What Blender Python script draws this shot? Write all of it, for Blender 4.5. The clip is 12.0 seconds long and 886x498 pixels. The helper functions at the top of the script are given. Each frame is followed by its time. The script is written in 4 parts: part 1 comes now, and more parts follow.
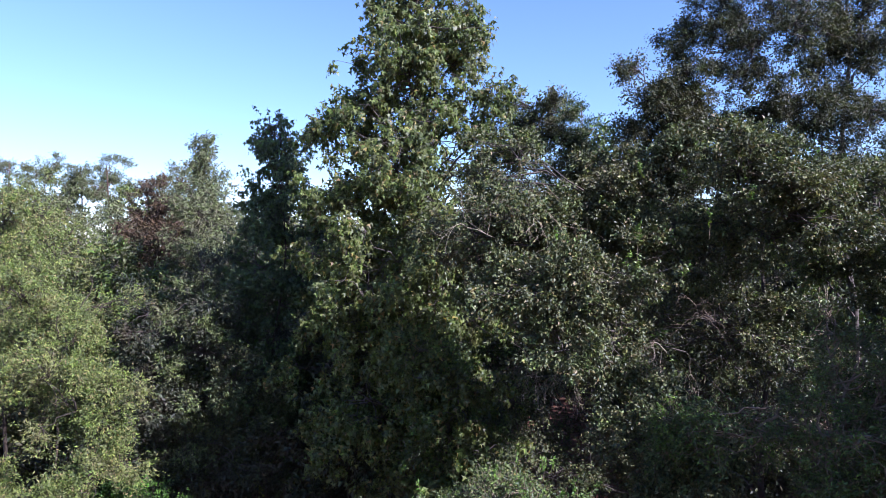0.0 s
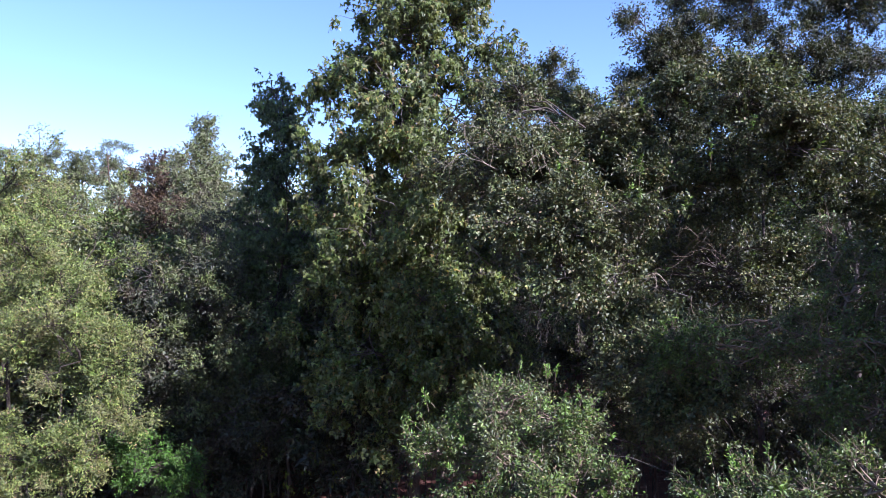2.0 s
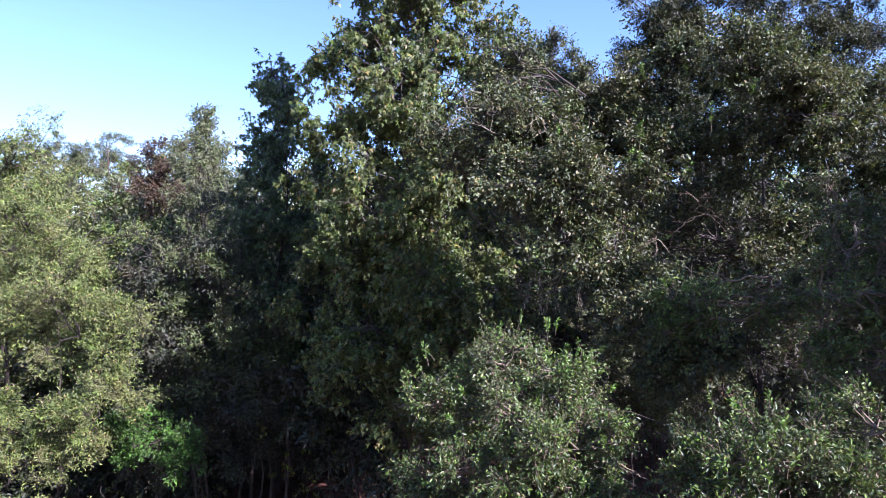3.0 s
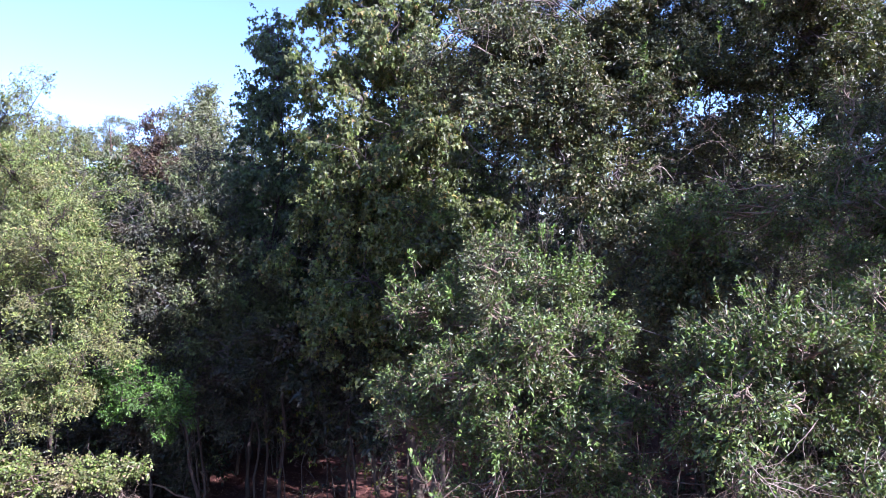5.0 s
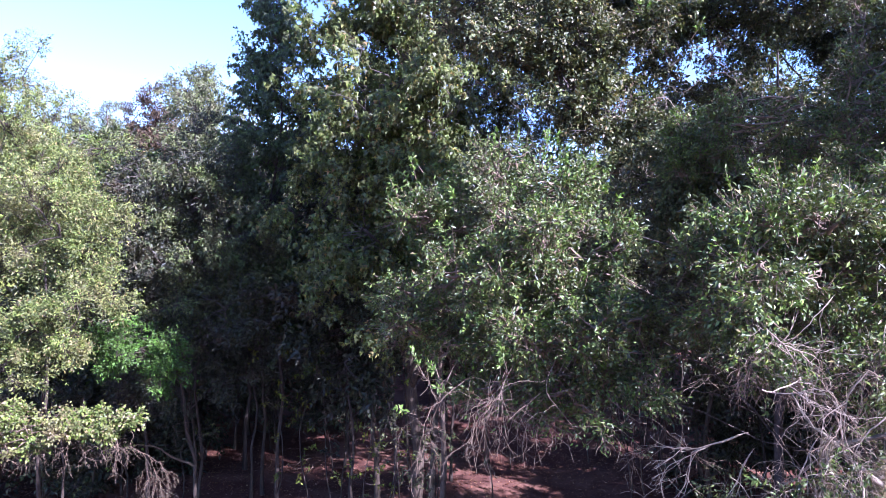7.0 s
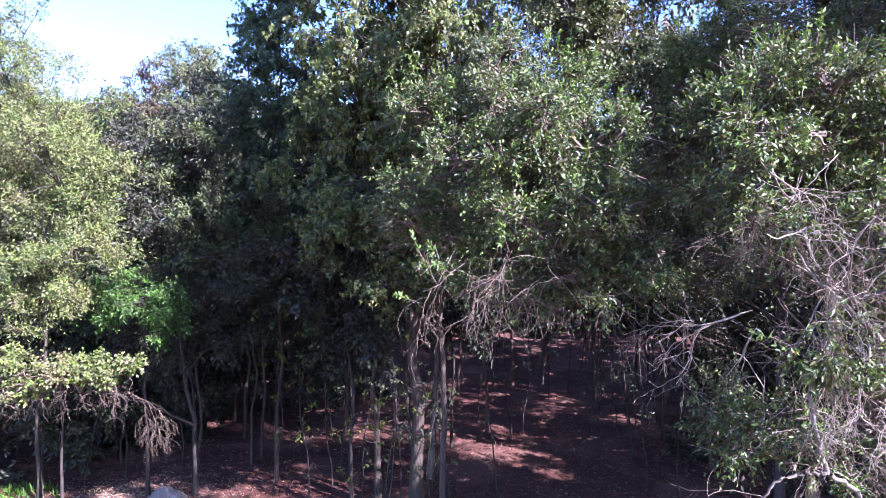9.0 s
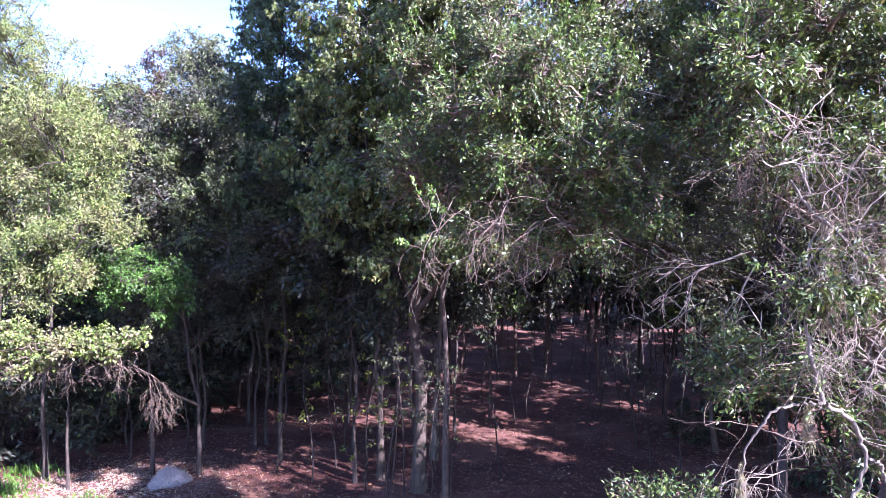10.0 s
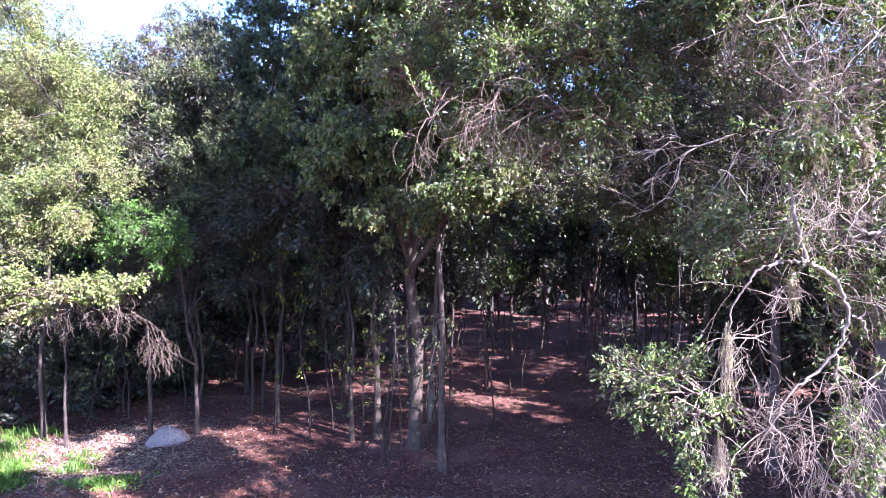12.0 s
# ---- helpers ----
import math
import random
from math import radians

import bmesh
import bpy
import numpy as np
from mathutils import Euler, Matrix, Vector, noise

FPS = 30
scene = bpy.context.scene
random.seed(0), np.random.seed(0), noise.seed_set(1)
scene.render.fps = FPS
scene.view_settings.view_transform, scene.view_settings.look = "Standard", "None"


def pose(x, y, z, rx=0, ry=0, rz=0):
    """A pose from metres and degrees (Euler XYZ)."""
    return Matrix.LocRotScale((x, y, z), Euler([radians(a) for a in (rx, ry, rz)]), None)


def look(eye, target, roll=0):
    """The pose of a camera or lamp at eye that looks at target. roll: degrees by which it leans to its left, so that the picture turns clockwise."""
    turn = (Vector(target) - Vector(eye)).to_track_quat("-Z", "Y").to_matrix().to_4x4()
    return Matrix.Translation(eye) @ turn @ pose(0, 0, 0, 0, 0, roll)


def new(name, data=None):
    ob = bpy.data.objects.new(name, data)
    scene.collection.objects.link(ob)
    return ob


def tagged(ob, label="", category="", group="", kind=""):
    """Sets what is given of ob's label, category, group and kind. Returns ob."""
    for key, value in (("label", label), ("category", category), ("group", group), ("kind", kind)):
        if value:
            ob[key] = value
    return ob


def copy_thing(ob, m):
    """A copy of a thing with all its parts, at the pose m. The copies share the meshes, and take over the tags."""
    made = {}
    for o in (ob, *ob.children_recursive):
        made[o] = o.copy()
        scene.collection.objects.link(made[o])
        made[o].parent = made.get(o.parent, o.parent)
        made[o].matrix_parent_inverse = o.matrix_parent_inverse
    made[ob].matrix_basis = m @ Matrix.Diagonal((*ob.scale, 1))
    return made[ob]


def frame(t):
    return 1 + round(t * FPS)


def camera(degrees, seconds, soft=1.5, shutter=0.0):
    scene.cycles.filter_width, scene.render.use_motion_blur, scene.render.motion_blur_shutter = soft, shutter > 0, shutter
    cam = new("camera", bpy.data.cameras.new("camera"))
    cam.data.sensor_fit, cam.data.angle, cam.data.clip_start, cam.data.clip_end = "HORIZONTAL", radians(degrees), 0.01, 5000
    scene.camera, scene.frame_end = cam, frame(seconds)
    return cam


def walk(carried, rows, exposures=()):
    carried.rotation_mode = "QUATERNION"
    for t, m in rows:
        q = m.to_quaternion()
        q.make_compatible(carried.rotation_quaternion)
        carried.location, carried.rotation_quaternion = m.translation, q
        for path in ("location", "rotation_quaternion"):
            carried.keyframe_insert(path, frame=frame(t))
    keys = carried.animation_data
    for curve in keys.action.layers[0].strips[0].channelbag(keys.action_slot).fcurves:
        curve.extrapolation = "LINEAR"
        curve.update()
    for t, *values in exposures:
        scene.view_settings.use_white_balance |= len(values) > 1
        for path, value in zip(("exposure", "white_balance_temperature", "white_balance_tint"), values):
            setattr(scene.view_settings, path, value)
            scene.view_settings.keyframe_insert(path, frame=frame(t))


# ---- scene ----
# The drone sinks almost straight down in front of the edge of a wood, level, from 10.8 m to 4.8 m.
cam = camera(68.0, 12.0, soft=0.5)
ROWS = [
    (0.0, -0.001, -0.005, 10.800, 0.00, -0.46, -0.04),
    (0.5, -0.030, -0.035, 10.560, -0.02, -0.46, -0.10),
    (1.0, -0.037, -0.054, 10.313, 0.00, -0.46, -0.07),
    (1.5, -0.045, -0.064, 10.048, -0.01, -0.46, 0.00),
    (2.0, -0.055, -0.080, 9.783, -0.03, -0.46, 0.05),
    (2.5, -0.053, -0.077, 9.523, -0.02, -0.46, 0.06),
    (3.0, -0.055, -0.062, 9.261, -0.04, -0.46, 0.06),
    (5.0, 0.151, 0.394, 8.224, 0.61, -0.46, -0.04),
    (5.5, 0.159, 0.452, 8.001, 0.57, -0.46, -0.09),
    (6.0, 0.152, 0.493, 7.753, 0.50, -0.46, -0.10),
    (6.5, 0.119, 0.535, 7.499, 0.37, -0.46, -0.10),
    (7.0, 0.108, 0.557, 7.275, 0.45, -0.46, -0.09),
    (9.0, 0.110, 0.614, 6.261, 0.47, -0.46, -0.01),
    (9.5, 0.125, 0.588, 6.020, 0.55, -0.46, 0.05),
    (10.0, 0.140, 0.549, 5.788, 0.80, -0.46, 0.08),
    (10.5, 0.133, 0.512, 5.555, 0.78, -0.46, 0.12),
    (11.0, 0.136, 0.488, 5.311, 0.65, -0.46, 0.20),
    (11.5, 0.157, 0.464, 5.053, 0.54, -0.46, 0.24),
    (12.0, 0.164, 0.431, 4.800, 0.52, -0.46, 0.25),
]
EXPOSURES = [(0.0, 1.42, 5420, 27), (3.0, 1.76, 5430, 31), (5.0, 2.12, 5300, 36), (7.0, 2.44, 5190, 40), (9.5, 2.78, 5200, 40), (12.0, 3.20, 5340, 40)]
walk(cam, [(t, pose(x, y, z, 90 + pitch, roll, yaw)) for t, x, y, z, yaw, pitch, roll in ROWS], EXPOSURES)

# ---- sky and sun ----
SUN = Vector((0.66, -0.46, 0.56)).normalized()
world = bpy.data.worlds.new("sky")
scene.world = world
world.use_nodes = True
wn = world.node_tree
wn.nodes.clear()
sky = wn.nodes.new("ShaderNodeTexSky")
sky.sky_type, sky.sun_disc = "NISHITA", False
sky.sun_elevation = math.asin(SUN.z)
sky.sun_rotation = math.atan2(SUN.x, SUN.y)
sky.air_density, sky.dust_density, sky.ozone_density = 1.0, 0.3, 3.6
back = wn.nodes.new("ShaderNodeBackground")
back.inputs["Strength"].default_value = 0.088
world_out = wn.nodes.new("ShaderNodeOutputWorld")
wn.links.new(sky.outputs[0], back.inputs["Color"])
wn.links.new(back.outputs[0], world_out.inputs["Surface"])
sun = new("sun", bpy.data.lights.new("sun", "SUN"))
sun.data.energy, sun.data.angle, sun.data.color = 5.0, radians(0.5), (1.0, 0.95, 0.86)
sun.matrix_world = look(SUN * 60, (0, 0, 0))


# ---- materials ----
def nodes_of(name):
    m = bpy.data.materials.new(name)
    m.use_nodes = True
    nt = m.node_tree
    b = nt.nodes["Principled BSDF"]
    return m, nt, b


def ramp(nt, source, stops):
    r = nt.nodes.new("ShaderNodeValToRGB")
    el = r.color_ramp.elements
    while len(el) < len(stops):
        el.new(0.5)
    for e, (p, c) in zip(el, stops):
        e.position, e.color = p, (*c, 1)
    nt.links.new(source, r.inputs[0])
    return r.outputs[0]


def noise_of(nt, scale, detail=4.0, rough=0.6, stretch=None):
    tc = nt.nodes.new("ShaderNodeNewGeometry").outputs["Position"]
    if stretch:
        mp = nt.nodes.new("ShaderNodeMapping")
        mp.inputs["Scale"].default_value = stretch
        nt.links.new(tc, mp.inputs[0])
        tc = mp.outputs[0]
    n = nt.nodes.new("ShaderNodeTexNoise")
    n.inputs["Scale"].default_value, n.inputs["Detail"].default_value, n.inputs["Roughness"].default_value = scale, detail, rough
    nt.links.new(tc, n.inputs["Vector"])
    return n.outputs["Fac"]


def mixed(nt, fac, a, b, blend="MIX"):
    m = nt.nodes.new("ShaderNodeMix")
    m.data_type, m.blend_type = "RGBA", blend
    for value, socket in ((fac, m.inputs[0]), (a, m.inputs[6]), (b, m.inputs[7])):
        if isinstance(value, float):
            socket.default_value = value
        elif isinstance(value, tuple):
            socket.default_value = (*value, 1)
        else:
            nt.links.new(value, socket)
    return m.outputs[2]


def leaf_material(name, stops, patch, patch_amount=0.35, through_light=0.22, rough=0.48):
    """Leaves: each one its own tone, with whole sprays turned towards a second colour."""
    m, nt, b = nodes_of(name)
    geo = nt.nodes.new("ShaderNodeNewGeometry")
    tone = ramp(nt, geo.outputs["Random Per Island"], stops)
    big = noise_of(nt, 0.9, 3.0)
    where = ramp(nt, big, [(0.52, (0, 0, 0)), (0.68, (patch_amount,) * 3)])
    tone = mixed(nt, where, tone, patch)
    fine = noise_of(nt, 34.0, 2.0)
    tone = mixed(nt, 0.25, tone, ramp(nt, fine, [(0.3, (0.25, 0.25, 0.25)), (0.75, (1, 1, 1))]), "MULTIPLY")
    shoots = noise_of(nt, 4.6, 2.0)
    tone = mixed(nt, 1.0, tone, ramp(nt, shoots, [(0.36, (0.62, 0.6, 0.68)), (0.5, (0.95, 0.95, 0.95)), (0.6, (1.15, 1.25, 1.0)), (0.7, (1.4, 1.7, 1.1))]), "MULTIPLY")
    nt.links.new(tone, b.inputs["Base Color"])
    b.inputs["Roughness"].default_value = rough
    b.inputs["Specular IOR Level"].default_value = 0.38
    tr = nt.nodes.new("ShaderNodeBsdfTranslucent")
    nt.links.new(mixed(nt, 1.0, tone, (1.0, 1.0, 0.55), "MULTIPLY"), tr.inputs["Color"])
    mx = nt.nodes.new("ShaderNodeMixShader")
    mx.inputs[0].default_value = through_light
    nt.links.new(b.outputs[0], mx.inputs[1])
    nt.links.new(tr.outputs[0], mx.inputs[2])
    nt.links.new(mx.outputs[0], nt.nodes["Material Output"].inputs["Surface"])
    return m


def bark_material(name, dark, light, scale=9.0, stretch=(1, 1, 0.22), bump=0.6, moss=None):
    m, nt, b = nodes_of(name)
    grain = noise_of(nt, scale, 6.0, 0.7, stretch)
    blotch = noise_of(nt, 1.7, 3.0)
    tone = ramp(nt, grain, [(0.32, dark), (0.68, light)])
    tone = mixed(nt, ramp(nt, blotch, [(0.4, (0, 0, 0)), (0.7, (0.55,) * 3)]), tone, moss or tuple(0.6 * c for c in light))
    nt.links.new(tone, b.inputs["Base Color"])
    b.inputs["Roughness"].default_value = 0.88
    bp = nt.nodes.new("ShaderNodeBump")
    bp.inputs["Strength"].default_value, bp.inputs["Distance"].default_value = bump, 0.02
    nt.links.new(grain, bp.inputs["Height"])
    nt.links.new(bp.outputs[0], b.inputs["Normal"])
    return m


OAK_LEAF = leaf_material("oak_leaf", [(0.0, (0.022, 0.036, 0.010)), (0.45, (0.066, 0.102, 0.023)), (0.8, (0.115, 0.17, 0.034)), (0.92, (0.19, 0.24, 0.05)), (1.0, (0.25, 0.17, 0.11))], (0.13, 0.115, 0.07), 0.4, 0.22, 0.42)
MID_OAK_LEAF = leaf_material("mid_oak_leaf", [(0.0, (0.026, 0.036, 0.016)), (0.45, (0.082, 0.098, 0.038)), (0.82, (0.14, 0.155, 0.06)), (1.0, (0.24, 0.18, 0.09))], (0.16, 0.125, 0.065), 0.35)
TALL_OAK_LEAF = leaf_material("tall_oak_leaf", [(0.0, (0.022, 0.027, 0.014)), (0.5, (0.052, 0.06, 0.026)), (0.85, (0.09, 0.10, 0.042)), (1.0, (0.15, 0.12, 0.06))], (0.10, 0.08, 0.045), 0.45)
# oak leaf darkened so that its colour carries the shade inside the wood
SHADE_OAK_LEAF = leaf_material("shade_toned_oak_leaf", [(0.0, (0.02, 0.027, 0.015)), (0.6, (0.047, 0.056, 0.031)), (1.0, (0.105, 0.103, 0.056))], (0.09, 0.055, 0.042), 0.7)
GUM_LEAF = leaf_material("sweetgum_leaf", [(0.0, (0.055, 0.078, 0.022)), (0.6, (0.125, 0.155, 0.046)), (0.92, (0.20, 0.225, 0.072)), (1.0, (0.32, 0.21, 0.08))], (0.22, 0.2, 0.075), 0.4, 0.4, 0.45)
# sweetgum leaf again, with the smaller tree's shade mixed into its colour
SHADE_GUM_LEAF = leaf_material("shade_toned_gum_leaf", [(0.0, (0.055, 0.082, 0.042)), (1.0, (0.125, 0.165, 0.075))], (0.12, 0.14, 0.07), 0.3, 0.45)
WILLOW_LEAF = leaf_material("small_pale_leaf", [(0.0, (0.055, 0.078, 0.02)), (0.5, (0.135, 0.17, 0.043)), (0.88, (0.22, 0.25, 0.066)), (1.0, (0.33, 0.23, 0.12))], (0.23, 0.175, 0.09), 0.5, 0.22, 0.48)
SHOOT_LEAF = leaf_material("shoot_leaf", [(0.0, (0.075, 0.14, 0.022)), (0.6, (0.13, 0.21, 0.04)), (1.0, (0.2, 0.27, 0.06))], (0.16, 0.2, 0.05), 0.3, 0.3)
SHRUB_LEAF = leaf_material("bright_shrub_leaf", [(0.0, (0.04, 0.10, 0.014)), (1.0, (0.105, 0.20, 0.03))], (0.09, 0.15, 0.03), 0.4, 0.3)
VINE_LEAF = leaf_material("vine_leaf", [(0.0, (0.08, 0.12, 0.022)), (0.6, (0.16, 0.205, 0.045)), (0.85, (0.22, 0.235, 0.07)), (1.0, (0.28, 0.20, 0.12))], (0.22, 0.15, 0.09), 0.7, 0.3)
YELLOW_LEAF = leaf_material("yellow_leaf", [(0.0, (0.10, 0.13, 0.02)), (1.0, (0.24, 0.24, 0.04))], (0.2, 0.2, 0.05), 0.3, 0.4)
OLIVE_LEAF = leaf_material("olive_leaf", [(0.0, (0.045, 0.062, 0.02)), (0.6, (0.10, 0.125, 0.04)), (1.0, (0.18, 0.18, 0.075))], (0.15, 0.115, 0.07), 0.5)
RED_LEAF = leaf_material("rusty_leaf", [(0.0, (0.05, 0.035, 0.02)), (1.0, (0.13, 0.075, 0.045))], (0.07, 0.07, 0.035), 0.4)
PALE_LEAF = leaf_material("pale_and_hazed_leaf", [(0.0, (0.08, 0.095, 0.04)), (1.0, (0.18, 0.19, 0.09))], (0.17, 0.13, 0.09), 0.4)
PINE_LEAF = leaf_material("pine_needle", [(0.0, (0.03, 0.06, 0.02)), (1.0, (0.07, 0.12, 0.035))], (0.06, 0.08, 0.03), 0.3, 0.15)
WEED_LEAF = leaf_material("weed_leaf", [(0.0, (0.07, 0.16, 0.02)), (1.0, (0.17, 0.30, 0.045))], (0.14, 0.2, 0.05), 0.3, 0.4, 0.5)
LITTER_LEAF = leaf_material("dead_leaf", [(0.0, (0.050, 0.014, 0.008)), (0.45, (0.15, 0.048, 0.025)), (0.85, (0.30, 0.125, 0.07)), (1.0, (0.5, 0.33, 0.23))], (0.19, 0.08, 0.05), 0.5, 0.1, 0.65)
MOSS = leaf_material("hanging_moss", [(0.0, (0.17, 0.135, 0.085)), (1.0, (0.40, 0.33, 0.22))], (0.26, 0.2, 0.13), 0.4, 0.15, 0.9)
OAK_BARK = bark_material("oak_bark", (0.042, 0.031, 0.022), (0.185, 0.148, 0.112), moss=(0.2, 0.18, 0.12))
GUM_BARK = bark_material("sweetgum_bark", (0.018, 0.012, 0.008), (0.12, 0.085, 0.058), 26.0, bump=1.0)
RED_BARK = bark_material("pine_bark", (0.04, 0.022, 0.016), (0.15, 0.085, 0.06), 12.0)
SLIM_BARK = bark_material("slim_bark", (0.011, 0.007, 0.005), (0.066, 0.046, 0.032), 22.0, bump=1.0)
TWIG_BARK = bark_material("twig_bark", (0.07, 0.047, 0.032), (0.21, 0.152, 0.104), 12.0, (1, 1, 1), 0.2)
PALE_TWIG = bark_material("pale_twig_bark", (0.15, 0.112, 0.078), (0.40, 0.325, 0.245), 12.0, (1, 1, 1), 0.2)
DARK_TWIG = bark_material("dark_twig_bark", (0.028, 0.021, 0.018), (0.088, 0.068, 0.058), 12.0, (1, 1, 1), 0.2)


def ground_material():
    m, nt, b = nodes_of("leaf_littered_soil")
    fine, mid, big = noise_of(nt, 26.0, 5.0, 0.75), noise_of(nt, 3.4, 4.0, 0.65), noise_of(nt, 0.42, 3.0)
    tone = ramp(nt, fine, [(0.3, (0.028, 0.008, 0.005)), (0.55, (0.080, 0.023, 0.013)), (0.8, (0.24, 0.095, 0.052))])
    tone = mixed(nt, ramp(nt, mid, [(0.42, (0, 0, 0)), (0.66, (0.6,) * 3)]), tone, (0.105, 0.040, 0.024))
    tone = mixed(nt, ramp(nt, big, [(0.5, (0, 0, 0)), (0.62, (0.6,) * 3)]), tone, (0.19, 0.092, 0.060))
    nt.links.new(tone, b.inputs["Base Color"])
    b.inputs["Roughness"].default_value = 0.93
    bp = nt.nodes.new("ShaderNodeBump")
    bp.inputs["Strength"].default_value, bp.inputs["Distance"].default_value = 0.8, 0.06
    nt.links.new(mid, bp.inputs["Height"])
    nt.links.new(bp.outputs[0], b.inputs["Normal"])
    return m


SOIL = ground_material()
SAND = bark_material("grey_sandy_soil", (0.16, 0.125, 0.105), (0.40, 0.325, 0.27), 24.0, (1, 1, 1), 1.0)


# ---- building blocks ----
def unit(a):
    return a / np.maximum(np.linalg.norm(a, axis=-1, keepdims=True), 1e-9)


class Geo:
    """Collects vertices and faces of three or four corners, and links them as one mesh."""

    def __init__(self):
        self.v, self.f, self.count = [], [], 0

    def add(self, verts, faces):
        self.v.append(np.asarray(verts, float).reshape(-1, 3))
        self.f.append(np.asarray(faces, int) + self.count)
        self.count += len(self.v[-1])

    def link(self, name, material, parent=None, label="", smooth=False):
        me = bpy.data.meshes.new(name)
        v = np.concatenate(self.v)
        me.vertices.add(len(v))
        me.vertices.foreach_set("co", v.ravel().astype(np.float32))
        corners = np.concatenate([f.ravel() for f in self.f])
        sizes = np.concatenate([np.full(len(f), f.shape[1]) for f in self.f])
        me.loops.add(len(corners))
        me.loops.foreach_set("vertex_index", corners.astype(np.int32))
        me.polygons.add(len(sizes))
        me.polygons.foreach_set("loop_start", np.r_[0, np.cumsum(sizes)[:-1]].astype(np.int32))
        if smooth:
            me.polygons.foreach_set("use_smooth", np.ones(len(sizes), bool))
        me.update(calc_edges=True)
        me.materials.append(material)
        ob = new(name, me)
        ob.parent = parent
        if label:
            tagged(ob, label)
        return ob


def tube(geo, path, radii, sides=8, rng=None, rough=0.0):
    """A round, tapering stem along a path, closed at its tip."""
    path, radii = np.asarray(path, float), np.asarray(radii, float)
    along = unit(np.gradient(path, axis=0))
    ref = np.array([1.0, 0.0, 0.0]) if abs(along[:, 0]).mean() < 0.7 else np.array([0.0, 0.0, 1.0])
    a = unit(np.cross(along, ref))
    b = np.cross(along, a)
    ang = np.linspace(0, 2 * np.pi, sides, endpoint=False)
    r = radii[:, None] * np.ones(sides)
    if rng is not None and rough:
        r = r * (1 + rough * rng.normal(size=r.shape))
    v = path[:, None] + r[..., None] * (np.cos(ang)[None, :, None] * a[:, None] + np.sin(ang)[None, :, None] * b[:, None])
    n = len(path)
    i, j = np.meshgrid(np.arange(n - 1), np.arange(sides), indexing="ij")
    k = (j + 1) % sides
    f = np.stack([i * sides + j, i * sides + k, (i + 1) * sides + k, (i + 1) * sides + j], -1).reshape(-1, 4)
    geo.add(v, f)


def bent(p0, p1, n, rng, lift=0.0, wobble=0.06):
    """A path from p0 to p1 with an arch and some crookedness."""
    p0, p1 = np.asarray(p0, float), np.asarray(p1, float)
    u = np.linspace(0, 1, n)[:, None]
    span = np.linalg.norm(p1 - p0)
    w = rng.normal(size=(n, 3)) * wobble * span
    w = (w + np.roll(w, 1, 0) + np.roll(w, -1, 0)) / 3 * np.sin(np.pi * u)
    return p0 + (p1 - p0) * u + np.array([0, 0, lift]) * np.sin(np.pi * u) + w


def sticks(geo, p0, p1, r0, r1, rng, bend=0.12, joints=1):
    """Many thin three-sided twigs at once, each with a few joints."""
    n = len(p0)
    along = unit(p1 - p0)
    a = unit(np.cross(along, rng.normal(size=(n, 3))))
    b = np.cross(along, a)
    span = np.linalg.norm(p1 - p0, axis=1)[:, None]
    rings = []
    for k in range(joints + 2):
        u = k / (joints + 1)
        mid = p0 + (p1 - p0) * u
        if 0 < k <= joints:
            mid = mid + rng.normal(size=(n, 3)) * span * bend
        r = (r0 + (r1 - r0) * u) * np.ones((n, 1))
        for q in range(3):
            t = 2 * np.pi * q / 3
            rings.append(mid + r * (np.cos(t) * a + np.sin(t) * b))
    v = np.stack(rings, 1)
    f = np.array([[s * 3 + q, s * 3 + (q + 1) % 3, s * 3 + 3 + (q + 1) % 3, s * 3 + 3 + q] for s in range(joints + 1) for q in range(3)])
    geo.add(v, (np.arange(n)[:, None, None] * v.shape[1] + f[None]).reshape(-1, 4))


def blades(geo, pos, axis, normal, length, width, shape="blade"):
    """Leaves: folded blades, or three-pointed stars."""
    n = len(pos)
    side = unit(np.cross(axis, normal))
    normal = np.cross(side, axis)
    length, width = np.asarray(length).reshape(-1, 1) * np.ones((n, 1)), np.asarray(width).reshape(-1, 1) * np.ones((n, 1))
    if shape == "blade":
        mid = pos + axis * length * 0.48 + normal * width * 0.22
        v = np.stack([pos, mid + side * width / 2, pos + axis * length - normal * length * 0.12, mid - side * width / 2], 1)
        f = np.array([[0, 1, 2], [0, 2, 3]])
    else:
        v = [pos]
        for k in range(5):
            t = math.radians(-76 + 38 * k)
            reach = (0.42 if k % 2 else (0.72, 1.1, 0.72)[k // 2]) * length
            v.append(pos + reach * (math.cos(t) * axis + math.sin(t) * side) - normal * reach * 0.3 * (1 - k % 2))
        v = np.stack(v, 1)
        f = np.array([[0, k, k + 1] for k in range(1, 5)])
    geo.add(v, (np.arange(n)[:, None, None] * v.shape[1] + f[None]).reshape(-1, 3))


